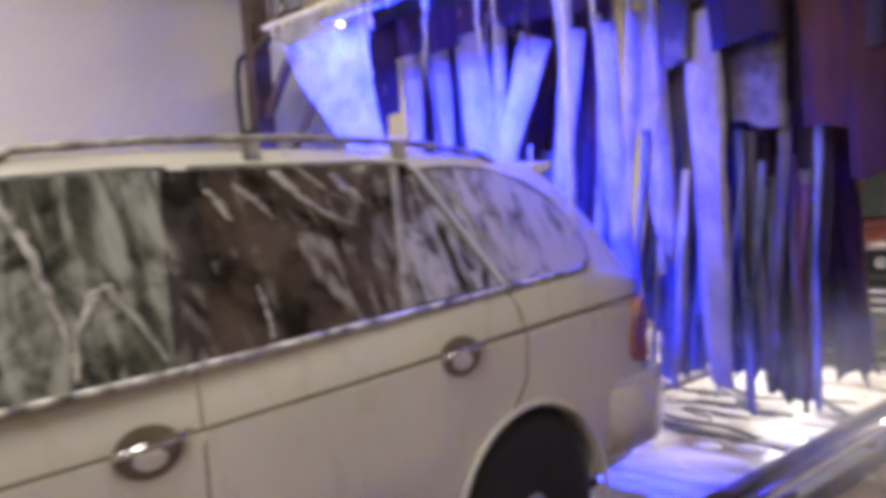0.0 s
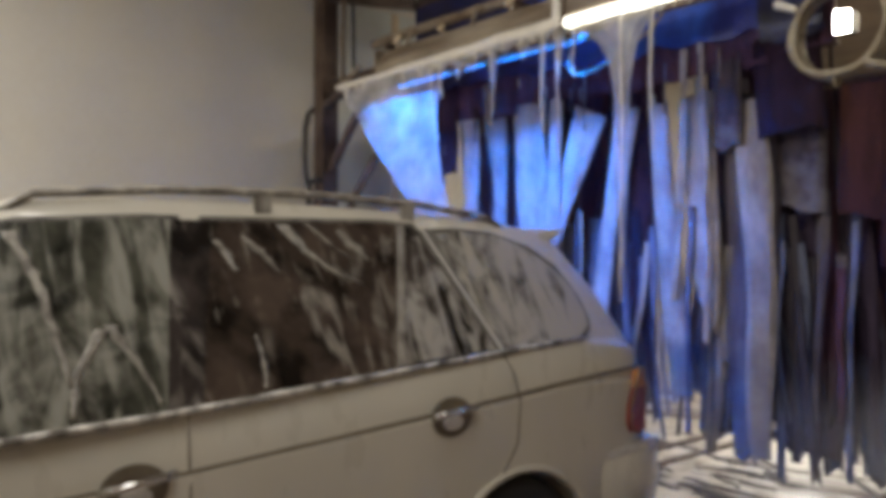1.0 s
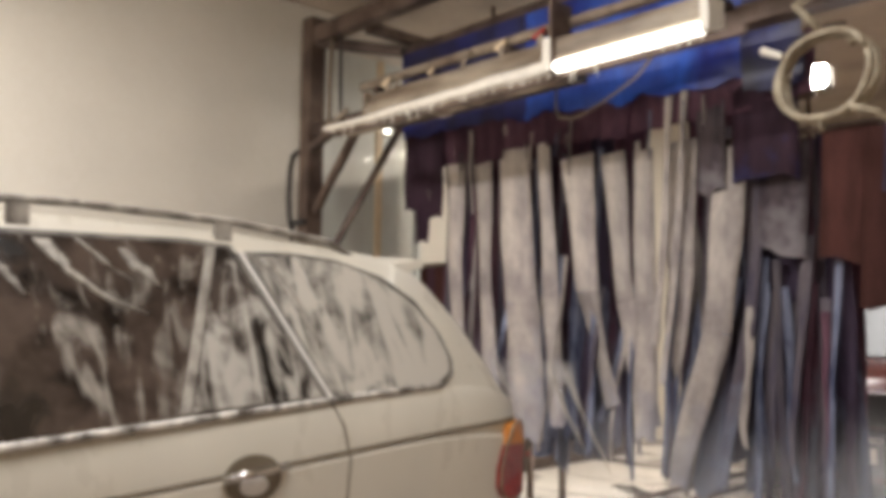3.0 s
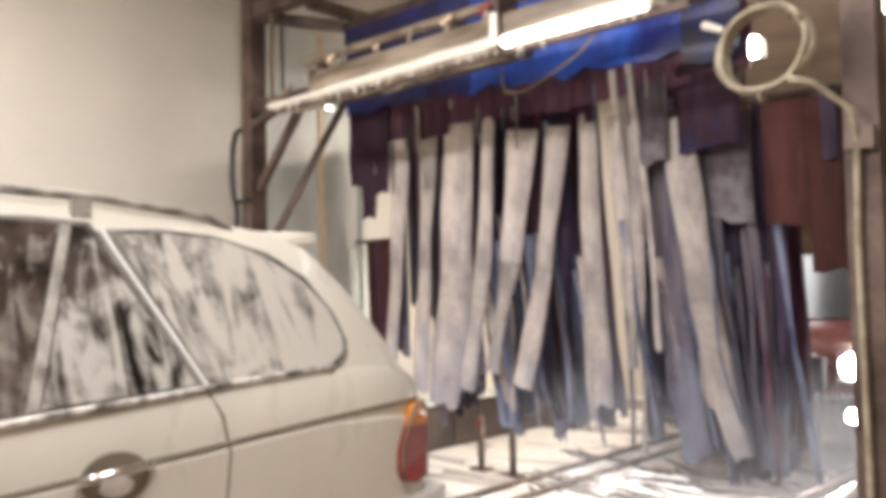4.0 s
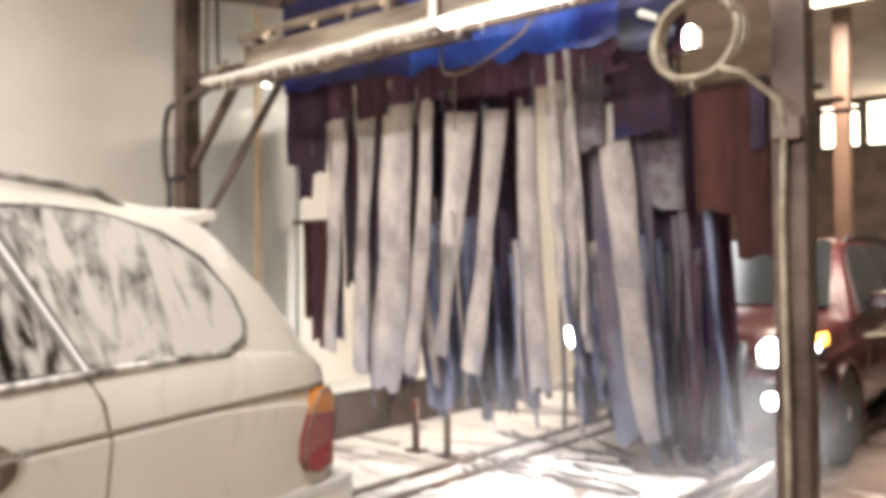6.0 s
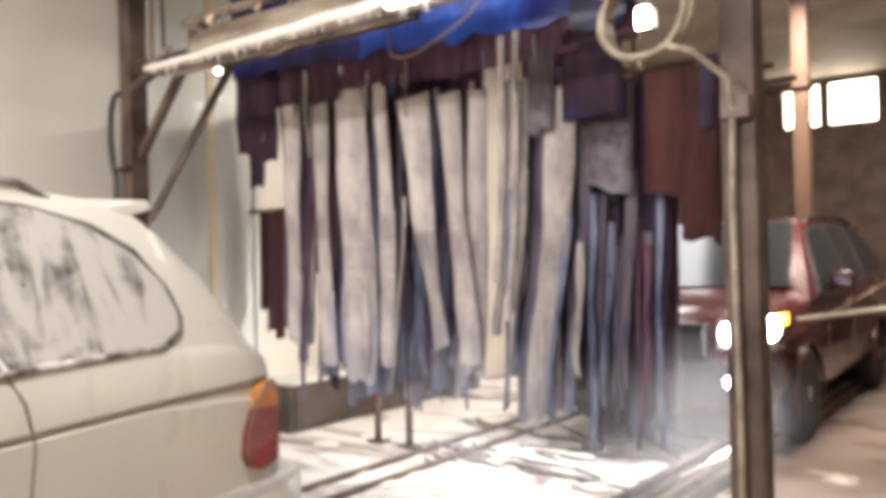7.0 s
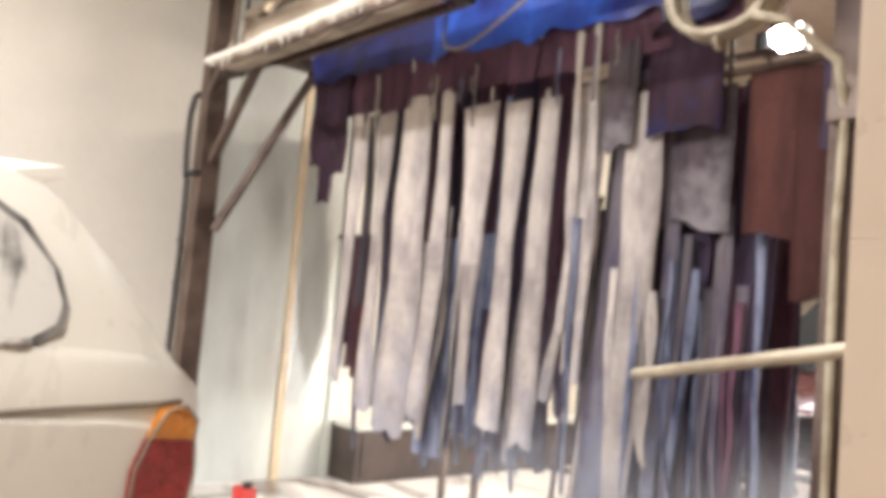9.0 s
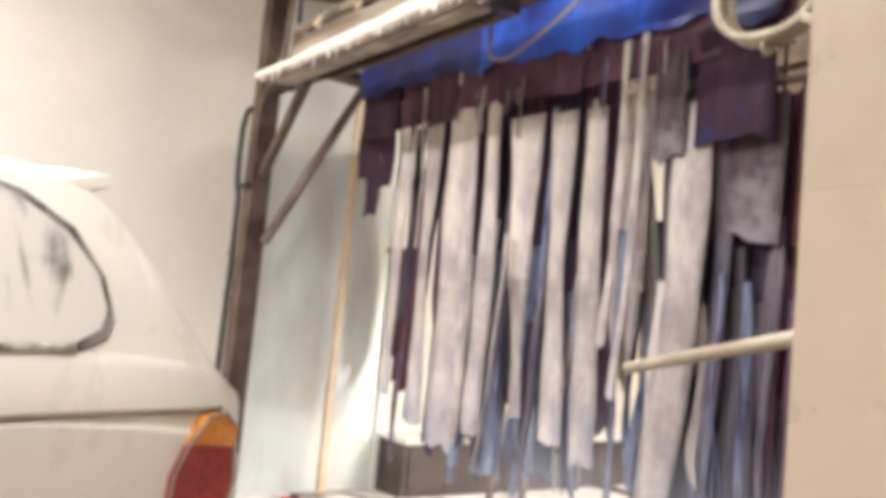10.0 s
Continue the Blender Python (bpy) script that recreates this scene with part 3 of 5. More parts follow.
    for side in (1, -1):
        for nm, ol, mt in (("quarter_window", quarter, M_GLASS_FOAM), ("rear_door_window", rear, M_GLASS_CLEAR), ("front_door_window", frontw, M_GLASS_FRONT)):
            cx, cz = sum(p[0] for p in ol) / len(ol), sum(p[1] for p in ol) / len(ol)
            big = [(cx + (s - cx) * (1 + 0.018 / max(0.05, abs(s - cx))), cz + (z - cz) * (1 + 0.014 / max(0.05, abs(z - cz)))) for s, z in ol]
            seal = part("window_seal", glass_plate(bmesh.new(), big, side, 0.004, 0.03), M_SEAL_SOAP if soaped else M_SEAL, c, "black rubber window seal")
            part(nm, glass_plate(bmesh.new(), ol, side, 0.009, 0.006), mt if soaped else M_GLASS, seal, "soap-streaked tinted glass" if soaped else "")
        part("centre_pillar", glass_plate(bmesh.new(), [(2.175, 1.646), (2.045, 1.646), (2.185, 1.124), (2.285, 1.12)], side, 0.011, 0.008), M_PILLAR if soaped else M_SEAL, c, "gloss black centre pillar")
        # division bar of the rear door and the black pillar behind it
        part("division_bar", glass_plate(bmesh.new(), [(1.318, 1.648), (1.29, 1.648), (1.462, 1.175), (1.494, 1.172)], side, 0.015, 0.01), M_RAIL if soaped else M_SEAL, c)
        if soaped:
            part("fixed_light", glass_plate(bmesh.new(), [(1.284, 1.643), (1.245, 1.64), (1.032, 1.195), (1.455, 1.176)], side, 0.0125, 0.003), M_GLASS_HALF, c, "small fixed window run over with soap")
        part("door_pillar", glass_plate(bmesh.new(), [(1.235, 1.635), (1.195, 1.63), (0.985, 1.185), (1.025, 1.182)], side, 0.012, 0.01), M_SEAL_SOAP if soaped else M_SEAL, c)
        part("pillar_trim", glass_plate(bmesh.new(), [(1.215, 1.64), (1.203, 1.64), (0.992, 1.185), (1.004, 1.185)], side, 0.017, 0.006), M_FOAM if soaped else M_SEAL, c)
        belt = [(side * (lean_x(lerp(SHOULDER, s)) + 0.012), -s, lerp([(0.53, 1.205), (1.0, 1.182), (2.2, 1.115), (3.0, 1.085)], s)) for s in np.linspace(0.53, 3.0, 18)]
        part("belt_trim", pipe(bmesh.new(), belt, 0.011, 6), M_BROKENFOAM if soaped else M_CHROME, c, "foam-edged bright trim" if soaped else "", True)
        # runs of soap left on the glass by the brushes
        if soaped:
            for run in (((2.04, 1.585, 0.014), (2.02, 1.54, 0.030), (1.995, 1.49, 0.012)), ((1.955, 1.60, 0.012), (1.90, 1.55, 0.028), (1.845, 1.485, 0.010)),
                        ((1.80, 1.64, 0.034), (1.73, 1.55, 0.030), (1.63, 1.475, 0.020), (1.53, 1.44, 0.008)), ((1.585, 1.625, 0.030), (1.545, 1.58, 0.036), (1.49, 1.52, 0.012)),
                        ((1.70, 1.645, 0.014), (1.62, 1.57, 0.013), (1.56, 1.53, 0.004)), ((1.98, 1.30, 0.006), (1.97, 1.22, 0.012), (1.985, 1.15, 0.008)),
                        ((2.62, 1.60, 0.030), (2.56, 1.45, 0.022), (2.52, 1.20, 0.012)), ((2.42, 1.34, 0.030), (2.50, 1.24, 0.022), (2.53, 1.13, 0.012)), ((2.40, 1.35, 0.028), (2.33, 1.22, 0.014), (2.30, 1.14, 0.010)),
                        ((1.12, 1.62, 0.030), (1.05, 1.50, 0.024), (0.985, 1.34, 0.008)), ((0.99, 1.63, 0.020), (0.94, 1.52, 0.022), (0.90, 1.40, 0.006)), ((1.20, 1.50, 0.030), (1.15, 1.38, 0.022), (1.12, 1.27, 0.008))):
                bm = bmesh.new()
                rings = []
                for k in range(15):
                    q = k / 14 * (len(run) - 1)
                    i = min(int(q), len(run) - 2)
                    f = q - i
                    s, z, w = (a + (b - a) * f for a, b in zip(run[i], run[i + 1]))
                    w = max(0.003, w * (1 + 0.7 * noise.noise((s * 40, z * 40, 3))))
                    mid = s + 0.008 * noise.noise((z * 25, s * 9, 7))
                    rings.append([(side * (lean_x(z) + h), -(mid + d * w), z) for d, h in ((-0.7, 0.008), (-0.3, 0.0125), (0.3, 0.0125), (0.7, 0.008))])
                loft(bm, rings)
                part("soap_run", bm, M_RUN, c, "pale run of drying soap", True)
        # crease line (its shade as a dark coloured strip), door gaps, handles
        crease = [(side * (lerp(WIDE, s) - 0.006), -s, lerp(SHOULDER, s) - 0.158) for s in (0.14, 0.25, 0.4, 0.7, 1.0, 1.4, 1.8, 2.2, 2.6, 3.0, 3.35)]
        crease = [(x, y, lerp([(0.14, 1.062), (0.5, 1.055), (1.27, 1.005), (2.3, 0.945), (3.4, 0.90)], -y)) for x, y, _ in crease]
        part("crease_moulding", pipe(bmesh.new(), crease, 0.007, 6), M_GAP_SHADE, c, "side crease, its shade put into the colour", True)
        for gap in ([(1.0, 1.17), (0.965, 1.10), (0.955, 1.0), (0.97, 0.85), (1.05, 0.74)], [(2.22, 1.11), (2.23, 0.9), (2.23, 0.6), (2.22, 0.42)], [(3.15, 1.07), (3.17, 0.8), (3.16, 0.42)]):
            pts = [(side * (lerp(WIDE, s) + (0.003 if z < lerp(SHOULDER, s) - 0.17 else -0.010 - 0.25 * max(0, z - lerp(SHOULDER, s) + 0.12))), -s, z) for s, z in gap]
            part("door_gap", pipe(bmesh.new(), pts, 0.004, 5), M_GAP_SHADE, c)
        for s, z in ((1.29, 1.0), (2.38, 0.945)):
            x = side * (lerp(WIDE, s) + 0.005)
            # a flat disc: the hollow's shade is put into its darker colour
            bm = bmesh.new()
            ring = [(x, -(s + 0.090 * math.cos(a)), z - 0.016 + 0.068 * math.sin(a)) for a in np.linspace(0, 2 * math.pi, 25)[:-1]]
            slab(bm, ring, 0.012, (side, 0, 0))
            h = part("handle_recess", bm, M_RECESS_SHADE, c, "handle recess, its shade put into the colour")
            bm = bmesh.new()
            ring = [(x + side * 0.006, -(s + 0.044 * math.cos(a)), z - 0.034 + 0.026 * math.sin(a)) for a in np.linspace(0, 2 * math.pi, 19)[:-1]]
            slab(bm, ring, 0.01, (side, 0, 0))
            part("recess_foam", bm, M_FOAM if soaped else paint, h)
            grip = [(x + side * 0.012, -(s + 0.10), z - 0.006), (x + side * 0.032, -(s + 0.055), z + 0.004), (x + side * 0.036, -s, z + 0.010), (x + side * 0.032, -(s - 0.055), z + 0.014), (x + side * 0.010, -(s - 0.105), z + 0.014)]
            part("door_handle", pipe(bmesh.new(), grip, 0.0125, 8), M_CHROME if soaped else paint, h, "wet bright door handle" if soaped else "", True)
        # roof rail
        rail = [(side * 0.63, -s, lerp(ROOF, s) + d) for s, d in ((0.74, -0.045), (0.84, -0.005), (1.2, 0.008), (1.7, 0.012), (2.2, 0.008), (2.55, 0.0), (2.66, -0.06))]
        rr = part("roof_rail", pipe(bmesh.new(), rail, 0.0135, 8), M_RAIL if soaped else M_SEAL, c, "dull roof rail", True)
        for s in (1.25, 1.85):
            part("rail_foot", bx(bmesh.new(), side * 0.63 - 0.010, side * 0.63 + 0.010, -s - 0.03, -s + 0.03, lerp(ROOF, s) - 0.06, lerp(ROOF, s) + 0.01, 0.004), M_RAIL if soaped else M_SEAL, rr)
        # tail lamp on the rear corner
        def lampface(ol, th):
            pts = [(side * (lerp(WIDE, s) + 0.024), -s, z) for s, z in ol]
            return slab(bmesh.new(), pts, th, (side, 0, 0))
        amber = [(0.135, 1.055), (0.19, 1.045), (0.235, 0.98), (0.10, 0.965), (0.085, 1.01)]
        red = [(0.10, 0.962), (0.236, 0.977), (0.27, 0.90), (0.275, 0.83), (0.25, 0.79), (0.20, 0.775), (0.11, 0.785), (0.085, 0.87)]
        t = part("tail_lamp", lampface(red, 0.06), M_REDLENS, c, "ribbed red tail lamp")
        part("indicator_lens", lampface(amber, 0.06), M_AMBER, t, "amber indicator lens")
        part("lamp_rim", pipe(bmesh.new(), [(side * (lerp(WIDE, s) + 0.022), -s, z) for s, z in amber[:3] + red[2:] + amber[3:5] + amber[:1]], 0.005, 5), M_GAP_SHADE, t)
    # rear glass, spoiler, bumper
    part("rear_glass", slab(bmesh.new(), [(-0.56, -0.43, 1.585), (0.56, -0.43, 1.585), (0.68, -0.15, 1.195), (-0.68, -0.15, 1.195)], 0.012, (0, 1, 0.5)), M_GLASS_FOAM if soaped else M_GLASS, c)
    sp = [(0.72, 1.695, 0.60), (0.44, 1.655, 0.665), (0.435, 1.625, 0.668), (0.52, 1.60, 0.655), (0.72, 1.64, 0.63)]
    part("roof_spoiler", loft(bmesh.new(), [[(k * w, -s, z - (0.045 if s > 0.6 else 0.0) * k * k) for s, z, w in sp] for k in (-1, -0.8, -0.4, 0, 0.4, 0.8, 1)], True), paint, c, "", False)
    rings = []
    for x, s0 in ((-0.91, 0.44), (-0.91, 0.14), (-0.85, 0.0), (-0.5, -0.07), (0, -0.085), (0.5, -0.07), (0.85, 0.0), (0.91, 0.14), (0.91, 0.44)):
        d = 0.08
        rings.append([(x, -s0, 0.42), (x * 1.015, -s0 + 0.015, 0.55), (x * 1.012, -s0 + 0.01, 0.695), (x * 0.98, -s0 - 0.05, 0.725), (x * 0.86, -s0 - d, 0.72), (x * 0.86, -s0 - d, 0.42)])
    part("rear_bumper", loft(bmesh.new(), rings), paint, c, "", True)
    # on the soaped car the wet ledge's highlight is painted in foam white
    rings = [[(x, -s0 + 0.012, 0.702), (x, -s0 + 0.006, 0.730), (x * 0.93, -s0 - 0.04, 0.735), (x * 0.93, -s0 - 0.04, 0.702)] for x, s0 in ((-0.922, 0.42), (-0.922, 0.14), (-0.86, 0.0), (0, -0.08), (0.86, 0.0), (0.922, 0.14), (0.922, 0.42))]
    part("bumper_strip", loft(bmesh.new(), rings), M_FOAM if soaped else M_CHROME, c, "bumper ledge, its wet highlight put into the white colour" if soaped else "bright bumper strip")
    part("rear_plate", bx(bmesh.new(), -0.26, 0.26, -0.06, -0.035, 0.80, 0.91, 0.004), M_LIP, c)
    part("underbody", bx(bmesh.new(), -0.72, 0.72, -4.3, -0.3, 0.22, 0.34, 0.02), M_SEAL, c)
    # windscreen and front
    part("windscreen", slab(bmesh.new(), [(-0.60, -2.89, 1.685), (-0.76, -3.60, 1.15), (0.76, -3.60, 1.15), (0.60, -2.89, 1.685)], 0.012, (0, -1, 0.5)), M_GLASS, c, "dark reflecting windscreen")
    for side in (1, -1):
        m = part("door_mirror", bx(bmesh.new(), side * 1.0 - 0.09, side * 1.0 + 0.09, -3.02, -2.88, 1.10, 1.25, 0.03), paint, c)
        part("mirror_glass", bx(bmesh.new(), side * 1.0 - 0.075, side * 1.0 + 0.075, -2.882, -2.874, 1.115, 1.235, 0.002), M_CHROME, m)
    if front:
        g = part("grille", bx(bmesh.new(), -0.46, 0.46, -4.70, -4.58, 0.70, 0.93, 0.02), M_BLACKPLASTIC, c, "black slatted grille")
        for k in range(5):
            part("slat", bx(bmesh.new(), -0.44, 0.44, -4.712, -4.69, 0.725 + 0.04 * k, 0.74 + 0.04 * k, 0.003), M_BLACKPLASTIC, g)
        part("bonnet_trim", bx(bmesh.new(), -0.42, 0.42, -4.715, -4.66, 0.935, 0.965, 0.008), M_CHROME, g, "bright chrome bar")
        part("badge", cyl(bmesh.new(), (0, -4.70, 0.84), (0, -4.725, 0.84), 0.05, 20), M_CHROME, g)
        b = part("front_bumper", bx(bmesh.new(), -0.88, 0.88, -4.72, -4.42, 0.36, 0.68, 0.05), M_DARKPAINT, c, "dark grey front bumper")
        part("lower_trim", bx(bmesh.new(), -0.30, 0.30, -4.735, -4.70, 0.60, 0.635, 0.006), M_CHROME, b)
        part("plate", bx(bmesh.new(), -0.26, 0.26, -4.735, -4.718, 0.45, 0.56, 0.004), M_LIP, b)
        part("plate_bar", bx(bmesh.new(), -0.2, 0.2, -4.739, -4.735, 0.485, 0.525), M_SEAL, b)
        for side in (1, -1):
            hl = part("headlight_housing", bx(bmesh.new(), side * 0.73 - 0.20, side * 0.73 + 0.20, -4.66, -4.40, 0.76, 0.98, 0.04), M_CHROME, c)
            part("headlight", cyl(bmesh.new(), (side * 0.65, -4.655, 0.87), (side * 0.65, -4.675, 0.87), 0.085, 20), front[0], hl, "glaring round headlight")
            part("outer_headlight", cyl(bmesh.new(), (side * 0.85, -4.655, 0.92), (side * 0.85, -4.672, 0.92), 0.10, 20), front[0], hl, "glaring round headlight")
            part("wing_indicator", bx(bmesh.new(), side * 0.93 - 0.012, side * 0.93 + 0.012, -4.62, -4.40, 0.93, 1.0, 0.005), front[2], hl, "lit amber wing indicator")
            part("indicator", cyl(bmesh.new(), (side * 0.75, -4.655, 0.80), (side * 0.75, -4.668, 0.80), 0.025, 14), front[2], hl)
            part("fog_light", cyl(bmesh.new(), (side * 0.66, -4.715, 0.55), (side * 0.66, -4.735, 0.55), 0.045, 18), front[1], b, "lit fog light")
    return c


white_car = car("white_suv", "white estate-shaped SUV covered in soap foam, windows streaked", M_PAINT, True, None)
red_car = car("red_suv", "dark red SUV waiting in the wash lane with glaring headlights", M_REDPAINT, False, (M_HEAD, M_FOG, M_INDICATOR))
dark_car = car("dark_suv", "dark grey SUV parked unlit beside the wash lane", M_DARKPAINT, False, (M_CHROME, M_CHROME, M_AMBER))
dark_car.location = (0.75, 13.6 - 1.2, 0)


# ------------------------------------------------------------------ foam gantry
gantry = thing("foam_gantry", "rusty steel wash gantry with a soap trough across the lane", "gantry")
for x in (-4.54, -0.42):
    p = part("post", bx(bmesh.new(), x - 0.065, x + 0.065, 2.94, 3.07, 0.0, 3.62, 0.006), M_STEEL, gantry, "rust-stained upright post")
    part("foot_plate", bx(bmesh.new(), x - 0.14, x + 0.14, 2.86, 3.15, 0.002, 0.022, 0.004), M_STEEL, p)
    for dx in (-0.1, 0.1):
        for dy in (-0.1, 0.1):
            part("bolt", cyl(bmesh.new(), (x + dx, 3.005 + dy, 0.02), (x + dx, 3.005 + dy, 0.045), 0.013, 6), M_STEEL, p)
part("cross_beam", bx(bmesh.new(), -4.47, -0.49, 2.95, 3.06, 2.72, 2.81, 0.006), M_STEEL, gantry, "dark cross beam")
part("top_beam", bx(bmesh.new(), -4.47, -0.49, 2.95, 3.06, 3.42, 3.54, 0.006), M_STEEL, gantry)
part("diagonal_brace", beam(bmesh.new(), (-4.46, 3.06, 1.74), (-4.07, 3.46, 2.80), 0.05, 0.05), M_STEEL, gantry)
part("diagonal_brace", beam(bmesh.new(), (-4.46, 3.0, 2.17), (-3.95, 3.0, 2.73), 0.055, 0.05), M_STEEL, gantry)
part("outrigger", beam(bmesh.new(), (-4.50, 3.0, 3.44), (-3.98, 3.40, 3.34), 0.09, 0.07), M_STEEL, gantry)
part("arm", beam(bmesh.new(), (-4.46, 2.96, 2.64), (-3.70, 2.68, 2.65), 0.05, 0.06), M_STEEL, gantry)
for x in (-3.4, -2.3, -1.2):
    part("trough_bracket", bx(bmesh.new(), x - 0.025, x + 0.025, 2.70, 2.95, 2.80, 2.83, 0.004), M_STEEL, gantry)
part("brace_bar", bx(bmesh.new(), -4.10, -3.94, 3.06, 3.50, 2.80, 2.85, 0.006), M_STEEL, gantry)
wl = thing("wall_lamp", "small lit lamp fixed high on the pale wall panel", "lamp")
part("housing", bx(bmesh.new(), -4.966, -4.935, 3.985, 4.055, 2.965, 3.095, 0.008), M_STEEL_PALE, wl)
part("lens", bx(bmesh.new(), -4.935, -4.915, 3.995, 4.045, 2.985, 3.075, 0.008), M_TUBE, wl, "glowing white lens")
# soap trough: an open channel with a bright wet lip
prof = [(2.615, 2.632), (2.60, 2.66), (2.605, 2.70), (2.632, 2.745), (2.665, 2.775), (2.71, 2.785), (2.735, 2.76), (2.73, 2.74), (2.70, 2.755), (2.665, 2.75), (2.645, 2.72), (2.63, 2.66), (2.64, 2.632)]
tr = part("trough", loft(bmesh.new(), [[(x, y + 0.006 * noise.noise((x * 3, y * 9, 0)), z + 0.007 * noise.noise((x * 2.5, z * 8, 4)) - 0.010 * max(0, -x - 2.9)) for y, z in prof] for x in np.linspace(-3.36, -1.94, 26)]), M_TROUGH, gantry, "stained brown soap trough", True)
rings = []
for x in np.linspace(-3.77, -1.93, 44):
    u = (x + 3.77) / 1.84
    h, y = 0.016 + 0.036 * u + 0.006 * noise.noise((x * 5, 0, 0)), 2.578 + 0.004 * math.sin(9 * x)
    rings.append([(x, y + 0.010, 2.592), (x, y, 2.602), (x, y + 0.004, 2.598 + h), (x, y + 0.022, 2.604 + h), (x, y + 0.07 + 0.05 * u, 2.606 + h * 0.8), (x, y + 0.07 + 0.05 * u, 2.594)])
part("trough_lip", loft(bmesh.new(), rings), M_LIP, tr, "wet white lip", True)
part("trough_tray", bx(bmesh.new(), -3.70, -1.94, 2.60, 2.76, 2.574, 2.591, 0.004), M_STEEL_PALE, tr)
part("trough_end", bx(bmesh.new(), -3.385, -3.365, 2.60, 2.735, 2.63, 2.775, 0.012), M_STEEL_PALE, tr)
part("under_beam", bx(bmesh.new(), -3.70, -0.95, 2.604, 2.628, 2.552, 2.59, 0.005), M_STEEL, gantry, "stained beam under the trough")
part("supply_pipe", cyl(bmesh.new(), (-3.55, 2.72, 2.86), (-0.6, 2.72, 2.86), 0.028), M_STEEL_PALE, gantry, "", True)
for x, s in ((-3.26, 0.036), (-2.86, 0.026), (-2.32, 0.04), (-2.06, 0.04), (-1.06, 0.04)):
    v = part("valve", cyl(bmesh.new(), (x, 2.69, 2.77), (x + 0.01, 2.685, 2.77 + s * 1.6), s * 0.55, 12, s * 0.4), M_STEEL_PALE, gantry)
    cyl_ = cyl(bmesh.new(), (x - s * 0.8, 2.68, 2.77 + s * 1.3), (x + s, 2.675, 2.77 + s * 2.0), s * 0.42, 10, s * 0.3)
    part("valve_knob", cyl_, M_REDLENS if x == -2.06 else M_TRIM, v)
for x in (-3.1, -2.55):
    part("nozzle_pipe", pipe(bmesh.new(), [(x, 2.72, 2.86), (x + 0.01, 2.66, 2.84), (x + 0.015, 2.625, 2.79), (x + 0.012, 2.61, 2.745)], 0.010, 7), M_STEEL_PALE, gantry, "", True)
# fluorescent fitting
fit_ = thing("fluorescent_fitting", "lit fluorescent fitting fixed beside the soap trough", "lamp")
part("housing", bx(bmesh.new(), -1.89, -1.12, 2.585, 2.70, 2.645, 2.75, 0.025), M_TROUGH, fit_)
part("end_cap", bx(bmesh.new(), -1.93, -1.885, 2.55, 2.70, 2.585, 2.75, 0.012), M_LIP, fit_)
part("end_cap", bx(bmesh.new(), -1.12, -1.08, 2.565, 2.70, 2.59, 2.74, 0.012), M_LIP, fit_)
part("tube", cyl(bmesh.new(), (-1.885, 2.60, 2.612), (-1.12, 2.60, 2.612), 0.024, 16), M_TUBE, fit_, "glowing white tube", True)
part("strap", bx(bmesh.new(), -1.9, -1.88, 2.56, 2.71, 2.58, 2.93, 0.003), M_STEEL, fit_)
# drips hanging from the lip
random.seed(5)
drips = bmesh.new()
for k in range(130):
    x = random.uniform(-3.7, -1.12)
    ln = random.uniform(0.008, 0.04) * (2.0 if random.random() < 0.1 else 1)
    cyl(drips, (x, 2.590, 2.592), (x + random.uniform(-0.004, 0.004), 2.590, 2.592 - ln), 0.006, 5, 0.0015)
tagged(part("soap_dripping", drips, M_LIP, gantry, "drops of soap hanging from the lip"), kind="stuff")
# colour changing lamp behind the trough: a turning drum of lenses behind a slot
# drum, hood and slot are added, unseen parts that switch the colours
led = thing("colour_lamp", "colour-changing wash lamp behind the trough, its turning lens drum added", "lamp", "", (0, 2.82, 2.70))
led.rotation_euler = (radians(2), 0, 0)
LX0, LX1 = -3.45, -1.95
for y0, y1, z0, z1 in ((-0.092, -0.084, -0.084, 0.09), (0.084, 0.092, -0.084, 0.09), (-0.092, 0.092, 0.09, 0.098), (-0.092, -0.025, -0.092, -0.084), (0.025, 0.092, -0.092, -0.084), (-0.029, -0.025, -0.084, -0.0702), (0.025, 0.029, -0.084, -0.0702)):
    part("hood_plate", bx(bmesh.new(), LX0, LX1, y0, y1, z0, z1), M_STEEL, led)
for x in (LX0, LX1):
    part("end_plate", bx(bmesh.new(), x - 0.008, x - 0.001, -0.09, 0.09, -0.09, 0.096) if x == LX0 else bx(bmesh.new(), x + 0.001, x + 0.008, -0.09, 0.09, -0.09, 0.096), M_BLACKPLASTIC, led)
# added plates that keep the coloured light off the far wall
for k in range(31):
    x = LX0 + 0.05 * k
    part("louvre", bx(bmesh.new(), x - 0.001, x + 0.001, -0.035, 0.035, -0.110, -0.0935), M_STEEL, led)
drum = part("lens_drum", cyl(bmesh.new(), (LX0 + 0.01, 0, 0), (LX1 - 0.01, 0, 0), 0.074, 40), M_BLACKPLASTIC, led, "added drum that switches the glowing colours")
for k in range(4):
    a0, a1 = radians(72 * k - 17 - 90), radians(72 * k + 17 - 90)
    ring = [(r * math.cos(a), r * math.sin(a)) for r, a in [(0.0743, a0 + (a1 - a0) * q / 6) for q in range(7)] + [(0.066, a1), (0.066, a0)]]
    part("lens", loft(bmesh.new(), [[(x, y, z) for y, z in ring] for x in (LX0 + 0.02, LX1 - 0.02)]), M_LED[k], drum)

